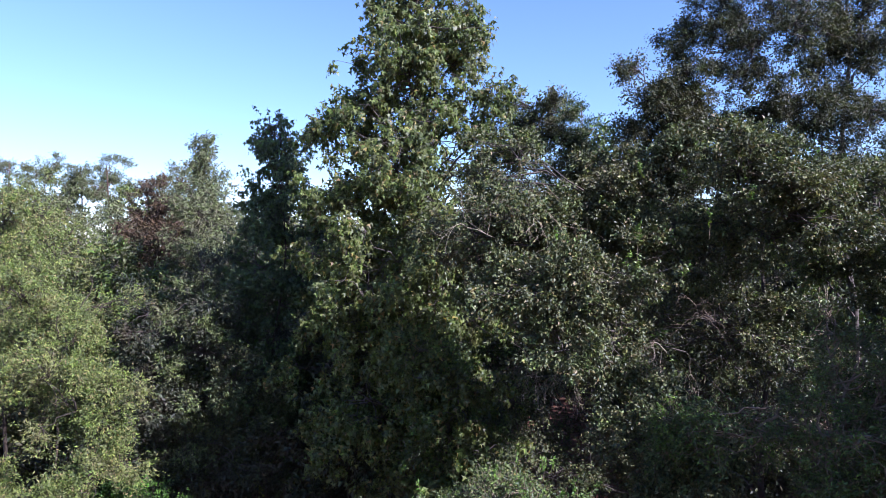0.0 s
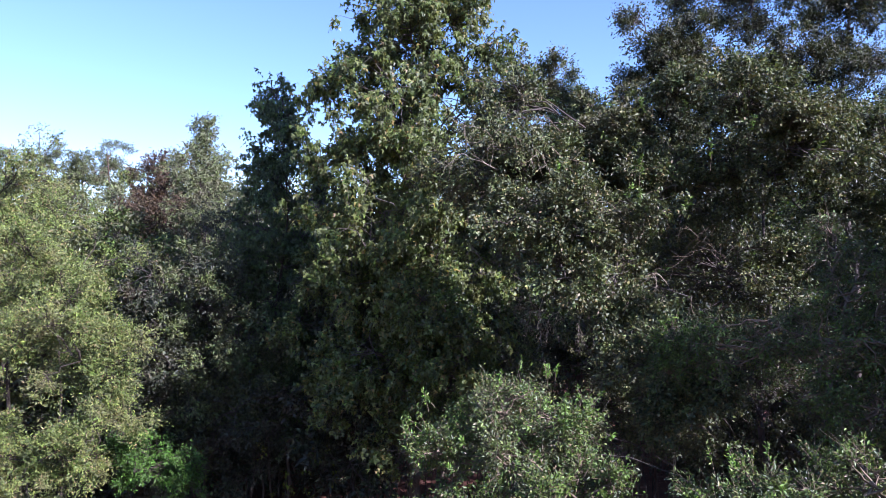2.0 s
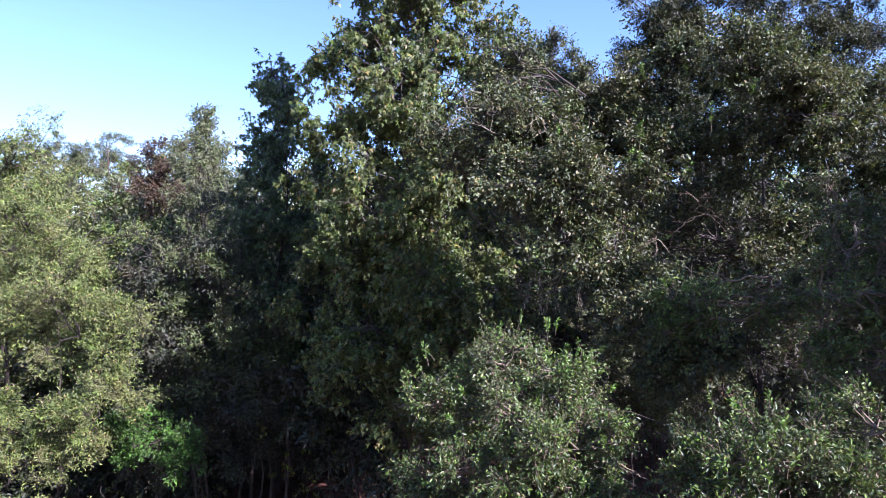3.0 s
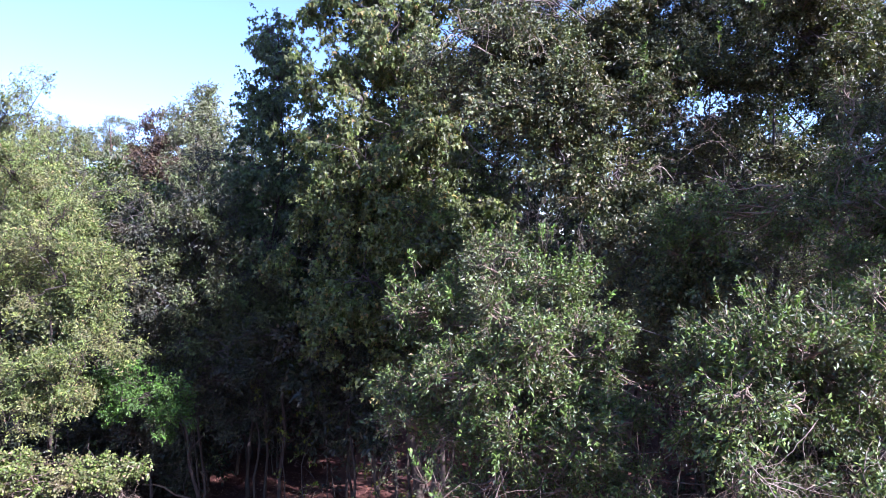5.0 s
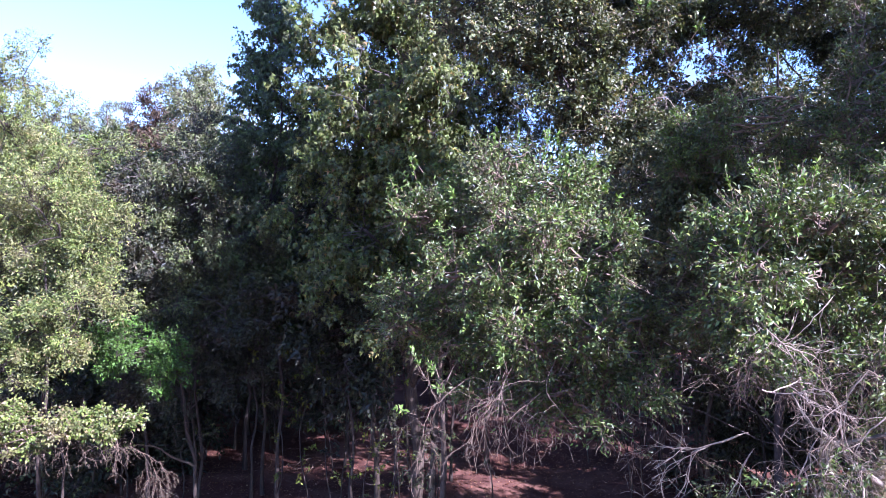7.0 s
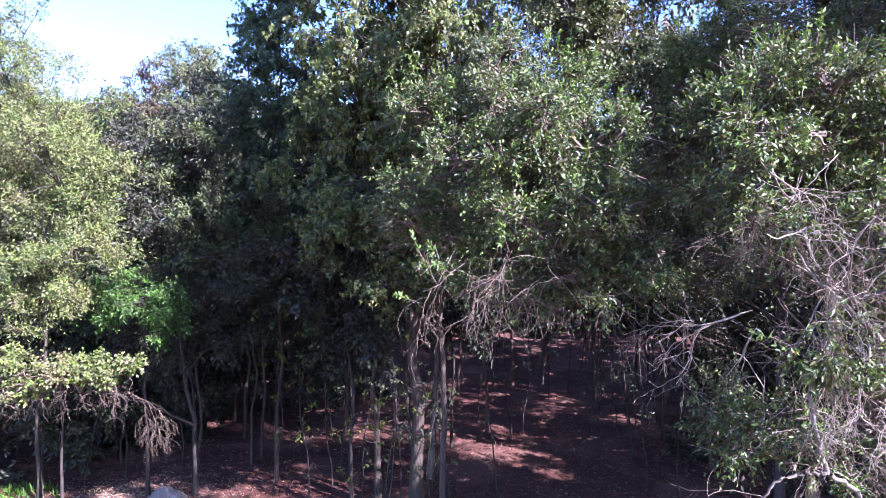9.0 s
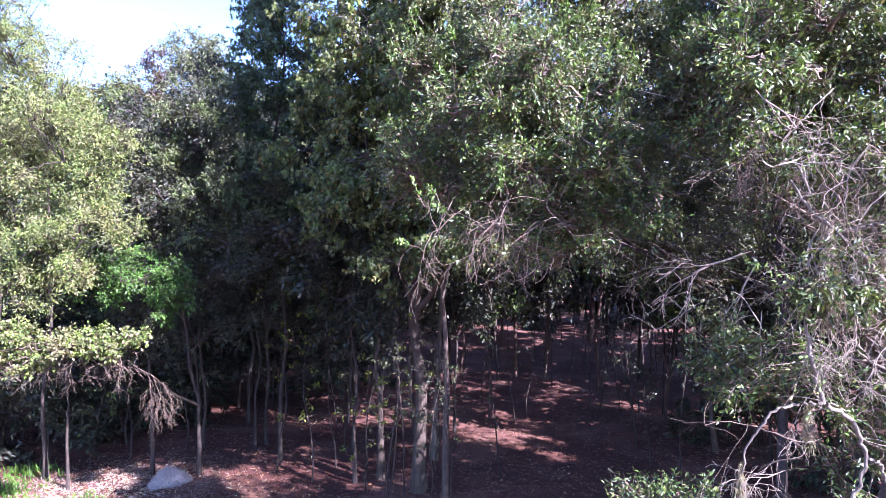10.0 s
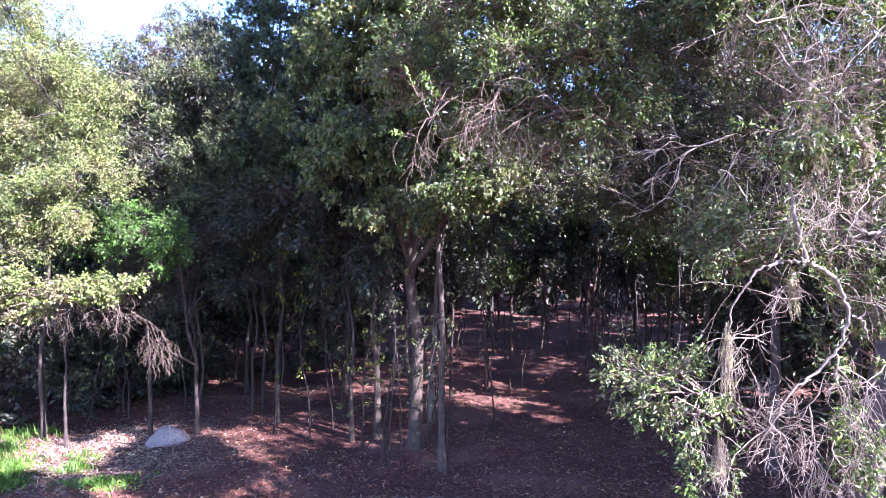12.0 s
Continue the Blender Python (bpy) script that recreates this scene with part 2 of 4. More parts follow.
def sprays(wood, leaf, centres, out, rng, spread, twigs, per_twig, length, width, droop=0.25, shape="blade", bare=0.0, thick=0.003):
    """Leafy sprays: from each centre some twigs, and along each twig its leaves."""
    n = len(centres)
    if n == 0:
        return
    c = np.repeat(centres, twigs, 0)
    d = unit(np.repeat(out, twigs, 0) * 0.75 + rng.normal(size=(n * twigs, 3)) * 0.65 + np.array([0, 0, 0.2 - droop]))
    e = c + d * spread * rng.uniform(0.55, 1.15, (n * twigs, 1))
    if wood is not None:
        sticks(wood, c, e, thick, thick * 0.4, rng, 0.1, 0)
    live = np.repeat(rng.random(n) >= bare, twigs)
    c, d, e = c[live], d[live], e[live]
    m = len(c) * per_twig
    if m == 0:
        return
    u = rng.uniform(0.15, 1.05, (m, 1))
    pos = np.repeat(c, per_twig, 0) * (1 - u) + np.repeat(e, per_twig, 0) * u + rng.normal(size=(m, 3)) * spread * 0.07
    axis = unit(np.repeat(d, per_twig, 0) * 0.6 + rng.normal(size=(m, 3)) * 0.6 - np.array([0, 0, droop]))
    normal = unit(np.array([0.38, -0.34, 0.6]) + rng.normal(size=(m, 3)) * 0.5)
    size = rng.uniform(0.7, 1.2, (m, 1))
    blades(leaf, pos, axis, normal, length * size, width * size, shape)


def in_lobe(rng, c, r, n, clumps=None):
    """Points of a lumpy ellipsoid, gathered in clumps near its skin: the points, their way out, the clumps' hearts and each point's clump."""
    k = clumps or max(6, n // 10)
    d = unit(rng.normal(size=(k, 3)))
    heart = d * rng.uniform(0.3, 1.15, (k, 1)) ** 0.7
    pick = rng.integers(0, k, n)
    p = heart[pick] + rng.normal(size=(n, 3)) * np.array([0.175, 0.175, 0.15])
    return np.asarray(c) + p * np.asarray(r), unit(p * np.array([1, 1, 0.8]) + np.array([0, 0, 0.15])), np.asarray(c) + 0.8 * heart * np.asarray(r), pick


def tree(name, label, base, height, radius, lobes, leaf, bark, seed, category="tree", group="", spread=0.34, twigs=4, per_twig=8,
         length=0.10, width=0.04, droop=0.25, shape="blade", bare=0.0, lean=(0, 0), twig_bark=None, fork=0.55, clumps=None, fine=True, dense=1.0, sides=10, wobble=0.018, stout=1.0, arch=0.12):
    """A tree: its trunk, a limb to each lobe of the crown, branches and twigs, and leaves. lobes: x, y, z, three radii and the number of sprays."""
    rng = np.random.default_rng(seed)
    root = tagged(new(name), label, category, group)
    bx, by = base
    root.location = (bx, by, 0)
    origin = np.array([bx, by, 0.0])
    n = 14
    u = np.linspace(0, 1, n)
    path = bent((0, 0, -0.15), (0, 0, height * 0.97), n, rng, 0, wobble) + np.array([*lean, 0]) * u[:, None] ** 1.9
    rad = radius * (1 - 0.86 * u ** 0.9) * (1 + 0.45 * np.exp(-u * height / 0.35))
    g = Geo()
    tube(g, path, rad, sides, rng, 0.05)
    g.link("trunk", bark, root, smooth=True)
    wood, leaves, grown = Geo(), Geo(), {}
    for lobe in lobes:
        r, count = np.array(lobe[3:6]), int(lobe[6] * dense)
        heart_of = lobe[7] if len(lobe) > 7 else lobe[:3]
        c = np.array(heart_of) - origin
        flat = np.hypot(*(c[:2] - path[n // 2, :2]))
        start_z = np.clip(c[2] - fork * flat - 0.4 * r[2], 0.12 * height, 0.93 * height)
        k = np.interp(start_z, path[:, 2], np.arange(n))
        p0 = np.array([np.interp(k, np.arange(n), path[:, q]) for q in range(3)])
        r0 = min(np.interp(k, np.arange(n), rad) * 0.62, 0.03 + 0.022 * np.linalg.norm(c - p0)) * stout
        if heart_of not in grown:
            limb = grown[heart_of] = bent(p0, c, 9, rng, arch * flat, 0.05)
            lg = Geo()
            tube(lg, limb, np.linspace(r0, 0.006, 9), 6, rng, 0.06)
            lg.link("limb", bark, root, smooth=True)
        limb = grown[heart_of]
        if len(lobe) > 7:
            c = np.array(lobe[:3]) - origin
            limb = bent(limb[rng.integers(6, 9)], c, 9, rng, 0.1 * r[2], 0.12)
            tube(wood, limb, np.linspace(0.007, 0.004, 9), 4)
        pts, out, hearts, pick = in_lobe(rng, c, r, count, clumps)
        at = limb[rng.integers(5, 9, len(hearts))]
        sticks(wood, at, hearts, 0.016, 0.007, rng, 0.1, 2)
        near = hearts[pick]
        sticks(wood, near, pts, 0.007, 0.003, rng, 0.12, 1 if fine else 0)
        sprays(wood if fine else None, leaves, pts, out, rng, spread, twigs, per_twig, length, width, droop, shape, bare)
    tagged(wood.link("branchwork", twig_bark or bark, root), kind="stuff")
    if leaves.count:
        tagged(leaves.link("crown", leaf, root), kind="stuff")
    return root


def cone_lobes(rng, base, low, high, wide, count, per, narrow=0.18, flat=0.75, full=0.42, taper=0.8):
    """Lobes of a pointed crown about a stem at base."""
    out = []
    for k in range(count):
        u = (k + 0.5) / count
        z = low + (high - low) * u
        R = wide * (narrow + (1 - narrow) * (1 - u) ** taper) * min(1.0, 0.45 + 2.2 * u)
        a = 2.39996 * k + rng.uniform(-0.5, 0.5)
        size = (0.35 + full * R) * rng.uniform(0.75, 1.2)
        q = rng.uniform(0.2, 0.8) * R
        out.append((base[0] + q * math.cos(a), base[1] + q * math.sin(a), z + rng.uniform(-0.3, 0.3), size * 1.1, size * 1.1, size * flat, int(per * max(0.4, (size / (0.35 + 0.5 * full * wide)) ** 1.6))))
    return out


def heap_lobes(rng, c, r, count, per, size=0.4):
    """Small lobes spread over the skin of one large rounded mass."""
    out = []
    for k in range(count):
        d = unit(rng.normal(size=3)) * rng.uniform(0.3, 0.98)
        q = size * rng.uniform(0.6, 1.25)
        out.append((c[0] + d[0] * r[0], c[1] + d[1] * r[1], c[2] + d[2] * r[2], q * r[0], q * r[1], q * r[2], per, tuple(c)))
    return out


def forks(rng, geo, p0, way, length, thick, depth, droop=0.0, spread=0.6, tips=None, first=True):
    """A crooked bare branch that forks again and again."""
    p0, way = np.asarray(p0, float), unit(np.asarray(way, float))
    n = 7
    pts, d = [p0], way
    for _ in range(n - 1):
        d = unit(d + rng.normal(size=3) * 0.18 + np.array([0, 0, -droop * 0.2]))
        pts.append(pts[-1] + d * length / (n - 1))
    radii = np.linspace(thick, thick * 0.5, n)
    if first:
        radii[:2] *= (0.15, 0.7)
    tube(geo, pts, np.maximum(radii, 0.0016), 5 if thick > 0.008 else 3)
    if depth == 0:
        if tips is not None:
            tips.append((pts[-1], d))
        return
    for k in range(rng.integers(2, 4)):
        at = pts[rng.integers(2, n)]
        turn = unit(d + rng.normal(size=3) * spread + np.array([0, 0, -droop * 0.4]))
        forks(rng, geo, at, turn, length * rng.uniform(0.55, 0.95), thick * 0.6, depth - 1, droop, spread, tips, False)


# ---- ground ----
def ground_height(x, y):
    near = np.exp(-((x / 60.0) ** 2 + ((y - 20) / 60.0) ** 2))
    return near * (0.07 * np.sin(0.9 * x + 0.4 * y) + 0.05 * np.sin(1.7 * y - 0.6 * x) + 0.03 * np.sin(3.1 * x + 2.3 * y))


def sheet(name, xs, ys, height, material, label):
    X, Y = np.meshgrid(xs, ys, indexing="ij")
    g = Geo()
    i, j = np.meshgrid(np.arange(len(xs) - 1), np.arange(len(ys) - 1), indexing="ij")
    w = len(ys)
    g.add(np.stack([X, Y, height(X, Y)], -1), np.stack([i * w + j, (i + 1) * w + j, (i + 1) * w + j + 1, i * w + j + 1], -1).reshape(-1, 4))
    return g.link(name, material, smooth=True)


s = np.linspace(-1, 1, 151)
ground = sheet("ground", 30 * s + 670 * s ** 7, 20 + 30 * s + 670 * s ** 7, ground_height, SOIL, "")
tagged(ground, "brown woodland floor covered with dead leaves", "ground", kind="structure")


def mound(base, size, seed):
    rng = np.random.default_rng(seed)
    g = Geo()
    n = 28
    a = np.linspace(0, 2 * np.pi, n, endpoint=False)
    rings = []
    for k, u in enumerate(np.linspace(1, 0, 12)):
        z = size[2] * (math.cos(math.pi * u) + 1) / 2 - 0.05
        w = 1 + 0.13 * np.sin(3 * a + 1.3) + 0.05 * np.sin(7 * a + k) + 0.03 * rng.normal(size=n)
        rings.append(np.stack([size[0] * u * w * np.cos(a), size[1] * u * w * np.sin(a), z + 0.02 * rng.normal(size=n)], -1))
    i, j = np.meshgrid(np.arange(11), np.arange(n), indexing="ij")
    g.add(np.concatenate(rings), np.stack([i * n + j, i * n + (j + 1) % n, (i + 1) * n + (j + 1) % n, (i + 1) * n + j], -1).reshape(-1, 4))
    ob = g.link("sand_mound", SAND, smooth=True)
    ob.location = (*base, 0)
    return tagged(ob, "low heap of grey sandy soil on the woodland floor", "mound")


mound((-6.75, 16.4), (0.75, 0.65, 0.42), 3)

# ---- the tall sweetgum and its shaded neighbour ----
def seeded(n):
    return np.random.default_rng(n)


tree("sweetgum_tree", "tall sweetgum with pointed crown of drooping green leaves", (-0.65, 15.8), 18.4, 0.165,
     cone_lobes(seeded(101), (-0.7, 14.9), 6.6, 18.4, 4.2, 70, 40, 0.04, 1.0, 0.24, 1.0) + [
     (0.3, 13.0, 7.7, 0.9, 0.6, 0.7, 50), (-0.7, 13.1, 8.4, 0.9, 0.6, 0.8, 50), (-1.6, 13.6, 7.6, 0.9, 0.6, 0.8, 45), (0.9, 13.0, 6.7, 0.7, 0.5, 0.5, 34), (-1.1, 14.0, 6.2, 0.8, 0.6, 0.7, 40), (-2.3, 14.4, 6.6, 0.8, 0.6, 0.9, 40), (-2.7, 15.0, 11.9, 0.8, 0.7, 1.0, 55), (-2.5, 15.2, 13.4, 0.7, 0.7, 0.8, 45), (-0.9, 15.2, 11.9, 1.1, 0.8, 0.9, 80), (0.5, 14.7, 15.0, 0.5, 0.5, 0.7, 34), (0.45, 14.8, 16.0, 0.4, 0.4, 0.6, 24), (1.1, 14.5, 14.3, 0.4, 0.4, 0.6, 24), (1.0, 14.5, 13.2, 0.5, 0.45, 0.6, 30), (-0.9, 13.9, 5.6, 0.9, 0.6, 0.6, 60), (0.9, 12.8, 6.1, 0.7, 0.5, 0.5, 44), (0.2, 13.4, 5.8, 0.7, 0.5, 0.4, 40)], GUM_LEAF, GUM_BARK, 21,
     spread=0.40, twigs=4, per_twig=9, length=0.09, width=0.07, droop=1.3, clumps=9, shape="star", twig_bark=DARK_TWIG, fine=False)
tree("sweetgum_tree", "smaller sweetgum standing in shade that is toned into its leaf colour", (-4.4, 17.8), 14.2, 0.055,
     cone_lobes(seeded(102), (-4.4, 17.8), 5.0, 14.2, 2.3, 34, 34, 0.18, 1.2, 0.28), SHADE_GUM_LEAF, SLIM_BARK, 22,
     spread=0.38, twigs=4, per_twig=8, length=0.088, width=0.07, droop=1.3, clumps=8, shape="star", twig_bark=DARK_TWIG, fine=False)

# ---- the oaks ----
OAK = tree("oak_tree", "spreading oak with mossy limbs and bare hanging twigs", (4.5, 7.0), 7.6, 0.22,
    heap_lobes(seeded(103), (0.55, 7.45, 7.65), (1.05, 0.7, 0.65), 16, 19, 0.3) + heap_lobes(seeded(203), (0.8, 6.75, 7.0), (0.85, 0.7, 0.65), 13, 19, 0.3) + heap_lobes(seeded(204), (1.3, 6.8, 7.1), (0.5, 0.55, 0.7), 6, 17, 0.32) +
    heap_lobes(seeded(104), (0.85, 6.6, 6.1), (1.0, 0.6, 0.55), 13, 15, 0.3) + heap_lobes(seeded(140), (-0.05, 7.1, 6.5), (0.7, 0.6, 0.65), 8, 15, 0.32) +
    heap_lobes(seeded(220), (1.55, 6.3, 6.35), (0.55, 0.5, 0.5), 7, 12, 0.32) + heap_lobes(seeded(221), (2.1, 5.7, 6.95), (0.35, 0.35, 0.45), 4, 11, 0.36) +
    heap_lobes(seeded(105), (2.75, 5.6, 7.3), (0.7, 0.6, 0.55), 11, 16, 0.3) + heap_lobes(seeded(205), (3.5, 5.9, 7.15), (1.0, 0.75, 0.75), 13, 20, 0.3) +
    # last two heaps: unseen crown added to shade the boughs in view
    heap_lobes(seeded(206), (4.5, 7.7, 8.8), (1.4, 1.0, 1.15), 20, 20, 0.3) + heap_lobes(seeded(207), (3.0, 8.5, 8.3), (0.5, 0.5, 0.5), 5, 16, 0.34) + heap_lobes(seeded(208), (7.1, 6.1, 11.4), (1.5, 1.1, 1.1), 16, 44, 0.4) + heap_lobes(seeded(209), (6.2, 6.0, 10.0), (1.1, 1.1, 1.2), 18, 50, 0.4) + [
    (3.2, 6.2, 6.0, 0.9, 0.6, 0.5, 28),
    (4.3, 6.4, 5.4, 0.9, 0.7, 0.8, 40),
    (3.5, 5.6, 4.9, 0.75, 0.4, 0.35, 55),
    (2.5, 5.6, 4.75, 0.5, 0.4, 0.25, 26),
    (2.0, 5.7, 3.7, 0.5, 0.4, 0.25, 17),
    (3.8, 5.8, 3.9, 0.6, 0.5, 0.6, 18),
    (3.3, 5.5, 4.55, 0.35, 0.3, 0.25, 16),
    (1.7, 5.6, 3.75, 0.35, 0.3, 0.2, 10),
    (6.4, 9.2, 8.2, 1.4, 1.0, 1.1, 110),
    (5.7, 9.0, 6.3, 1.3, 0.9, 1.0, 100),
    (8.2, 8.6, 8.8, 2.0, 1.6, 1.6, 360),
    (8.0, 9.2, 5.4, 2.0, 1.4, 1.5, 280)],
    OAK_LEAF, DARK_TWIG, 31, fork=0.3, stout=0.11, arch=0.02, spread=0.25, twigs=4, per_twig=12, length=0.048, width=0.02, droop=0.15, bare=0.12, twig_bark=TWIG_BARK, dense=1.5)
MID_OAK = tree("oak_tree", "broad oak with dense small dark green leaves", (6.9, 14.2), 12.0, 0.12,
    heap_lobes(seeded(217), (3.4, 10.8, 11.6), (1.1, 0.9, 0.85), 8, 110) + heap_lobes(seeded(218), (7.2, 12.2, 9.9), (1.3, 0.8, 0.9), 7, 70) + heap_lobes(seeded(106), (1.85, 10.8, 11.0), (2.1, 1.3, 1.35), 13, 105) + heap_lobes(seeded(107), (3.2, 9.2, 7.9), (1.2, 0.8, 1.1), 7, 62) + heap_lobes(seeded(108), (4.9, 10.6, 11.3), (2.2, 1.4, 1.15), 9, 110) +
    heap_lobes(seeded(109), (7.6, 11.4, 11.4), (2.3, 1.5, 1.35), 8, 75) + heap_lobes(seeded(110), (1.9, 9.9, 9.75), (1.7, 0.9, 1.0), 11, 100) + [
    (5.2, 12.4, 9.3, 2.0, 1.2, 0.8, 330),
    (6.6, 13.8, 7.2, 2.6, 1.2, 1.8, 500),
    (3.0, 14.0, 7.2, 1.8, 1.2, 1.6, 330),
    (1.8, 13.4, 6.3, 1.0, 0.8, 0.8, 140),
    (4.4, 15.0, 6.2, 1.8, 1.2, 1.1, 300),
    (5.8, 15.6, 5.9, 1.5, 1.0, 1.2, 260),
    (9.8, 11.0, 10.0, 2.0, 1.8, 1.8, 300)],
    MID_OAK_LEAF, DARK_TWIG, 32, stout=0.4, spread=0.28, twigs=4, per_twig=11, length=0.06, width=0.034, droop=0.2, bare=0.05, twig_bark=DARK_TWIG, fine=False)
tree("oak_tree", "tall open-crowned oak with sky showing through", (9.7, 16.0), 18.5, 0.14,
    heap_lobes(seeded(111), (4.4, 13.4, 13.6), (1.4, 0.9, 1.2), 17, 34, 0.25) + heap_lobes(seeded(112), (6.6, 13.8, 15.5), (2.1, 1.2, 2.0), 26, 36, 0.24) +
    heap_lobes(seeded(113), (9.2, 14.0, 15.0), (2.0, 1.2, 2.2), 22, 36, 0.24) + heap_lobes(seeded(114), (5.6, 13.9, 12.6), (2.0, 1.0, 0.9), 12, 40, 0.28) +
    heap_lobes(seeded(115), (8.8, 13.8, 12.8), (2.0, 1.0, 1.2), 12, 40, 0.28) + heap_lobes(seeded(215), (7.4, 13.8, 13.7), (1.8, 1.0, 0.8), 11, 40, 0.28) + heap_lobes(seeded(216), (8.4, 14.2, 11.2), (1.9, 1.0, 1.1), 14, 46, 0.3) + heap_lobes(seeded(219), (5.2, 13.8, 11.9), (1.6, 0.9, 0.8), 10, 40, 0.3),
    TALL_OAK_LEAF, DARK_TWIG, 33, stout=0.6, spread=0.3, twigs=4, per_twig=11, length=0.058, width=0.027, droop=0.1, twig_bark=DARK_TWIG, dense=1.35, fine=False)
tree("oak_tree", "rounded oak top behind the sweetgum", (-0.35, 18.0), 14.9, 0.08,
    heap_lobes(seeded(117), (2.8, 17.2, 14.0), (1.5, 1.0, 1.15), 10, 44, 0.36) + heap_lobes(seeded(118), (4.3, 17.0, 12.3), (1.3, 1.0, 0.9), 6, 44, 0.38) + [
    (3.2, 17.0, 12.6, 1.3, 1.0, 1.0, 190),
    (1.3, 17.6, 10.2, 1.2, 1.0, 1.7, 260),
    (2.3, 17.4, 11.0, 1.5, 1.2, 1.0, 190)],
    OLIVE_LEAF, OAK_BARK, 34, length=0.09, width=0.036, twig_bark=DARK_TWIG, lean=(3.1, -0.8))

# ---- small-leaved trees at the open edge ----
tree("willow_tree", "sunlit small tree with pale narrow leaves", (-9.9, 16.6), 10.0, 0.06,
    heap_lobes(seeded(119), (-9.0, 14.4, 8.7), (1.9, 1.3, 1.9), 11, 62) + heap_lobes(seeded(120), (-7.1, 13.6, 6.8), (1.5, 1.1, 1.9), 9, 62) +
    heap_lobes(seeded(121), (-10.2, 13.7, 6.4), (1.9, 1.1, 1.8), 9, 62) + heap_lobes(seeded(122), (-7.8, 13.1, 5.4), (1.7, 0.9, 1.1), 7, 56) +
    heap_lobes(seeded(123), (-11.8, 15.0, 8.3), (1.6, 1.2, 2.2), 7, 62),
    WILLOW_LEAF, SLIM_BARK, 41, spread=0.34, twigs=4, per_twig=11, length=0.068, width=0.023, droop=0.1, bare=0.05, twig_bark=SLIM_BARK, fine=False)
tree("willow_tree", "taller small-leaved tree with yellowing top", (-12.2, 18.2), 12.6, 0.09,
    heap_lobes(seeded(124), (-12.0, 17.8, 10.6), (2.0, 1.3, 2.4), 12, 52) + heap_lobes(seeded(125), (-10.9, 17.6, 8.8), (1.8, 1.2, 1.8), 8, 52) +
    heap_lobes(seeded(126), (-13.4, 17.4, 8.6), (1.8, 1.2, 1.8), 7, 52),
    WILLOW_LEAF, SLIM_BARK, 42, spread=0.36, twigs=4, per_twig=8, length=0.09, width=0.03, twig_bark=SLIM_BARK, fine=False)
tree("holly_shrub", "bright green glossy shrub in sun", (-6.9, 18.7), 5.2, 0.035,
    heap_lobes(seeded(127), (-5.9, 14.0, 4.9), (0.95, 0.7, 0.85), 10, 24, 0.33) + heap_lobes(seeded(128), (-6.9, 14.2, 4.9), (0.9, 0.6, 0.8), 9, 24, 0.33),
    SHRUB_LEAF, SLIM_BARK, 43, "shrub", spread=0.22, twigs=4, per_twig=8, length=0.065, width=0.028)
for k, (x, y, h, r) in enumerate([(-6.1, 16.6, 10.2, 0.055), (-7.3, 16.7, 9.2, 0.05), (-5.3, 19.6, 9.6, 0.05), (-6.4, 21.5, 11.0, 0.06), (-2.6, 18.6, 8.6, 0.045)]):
    shaded = tree("slender_tree", "slender tree with small leaves, shade put into their colour", (x, y), h, r,
         cone_lobes(seeded(129 + k), (x, y), 3.4, h, 2.1, 15, 42, 0.5, 0.85, 0.3), SHADE_OAK_LEAF, SLIM_BARK, 50 + k, group="slender shaded trees",
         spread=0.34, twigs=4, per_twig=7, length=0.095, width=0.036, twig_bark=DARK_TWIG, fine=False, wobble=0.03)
    if k == 0:
        EDGE_TREE = shaded
for k, (x, y, h, wide) in enumerate([(-6.5, 16.3, 9.4, 1.7), (-5.2, 16.9, 7.4, 1.4)]):
    tree("slender_tree", "slender half-lit tree with olive green leaves", (x - 0.3, y + 2.3), h, 0.045,
         cone_lobes(seeded(150 + k), (x + 0.4, y + 0.2), 5.2, h, wide, 14, 40, 0.5, 0.9, 0.32), OLIVE_LEAF, SLIM_BARK, 56 + k, group="slender half-lit trees",
         spread=0.32, twigs=4, per_twig=8, length=0.085, width=0.03, twig_bark=DARK_TWIG, fine=False, wobble=0.03)
tree("rusty_tree", "small tree with rusty brown top", (-11.6, 26.7), 13.0, 0.12, cone_lobes(seeded(130), (-11.6, 26.7), 7.5, 13.2, 2.0, 14, 60, 0.5, 0.9, 0.3),
     RED_LEAF, SLIM_BARK, 61, spread=0.4, twigs=4, per_twig=6, length=0.12, width=0.05, fine=False)
tree("pale_tree", "pale green tree with a pointed top", (-12.6, 34.6), 16.4, 0.15, cone_lobes(seeded(131), (-12.6, 34.6), 9.0, 16.4, 2.4, 18, 50, 0.12, 1.2, 0.25),
     PALE_LEAF, SLIM_BARK, 62, spread=0.45, twigs=4, per_twig=6, length=0.15, width=0.06, fine=False)
tree("pale_tree", "greyish green tree with a spiky top", (-8.6, 23.2), 12.7, 0.12, cone_lobes(seeded(132), (-8.6, 23.2), 6.0, 12.7, 2.1, 16, 60, 0.3, 1.1, 0.28),
     PALE_LEAF, SLIM_BARK, 63, spread=0.4, twigs=4, per_twig=7, length=0.11, width=0.04, fine=False)

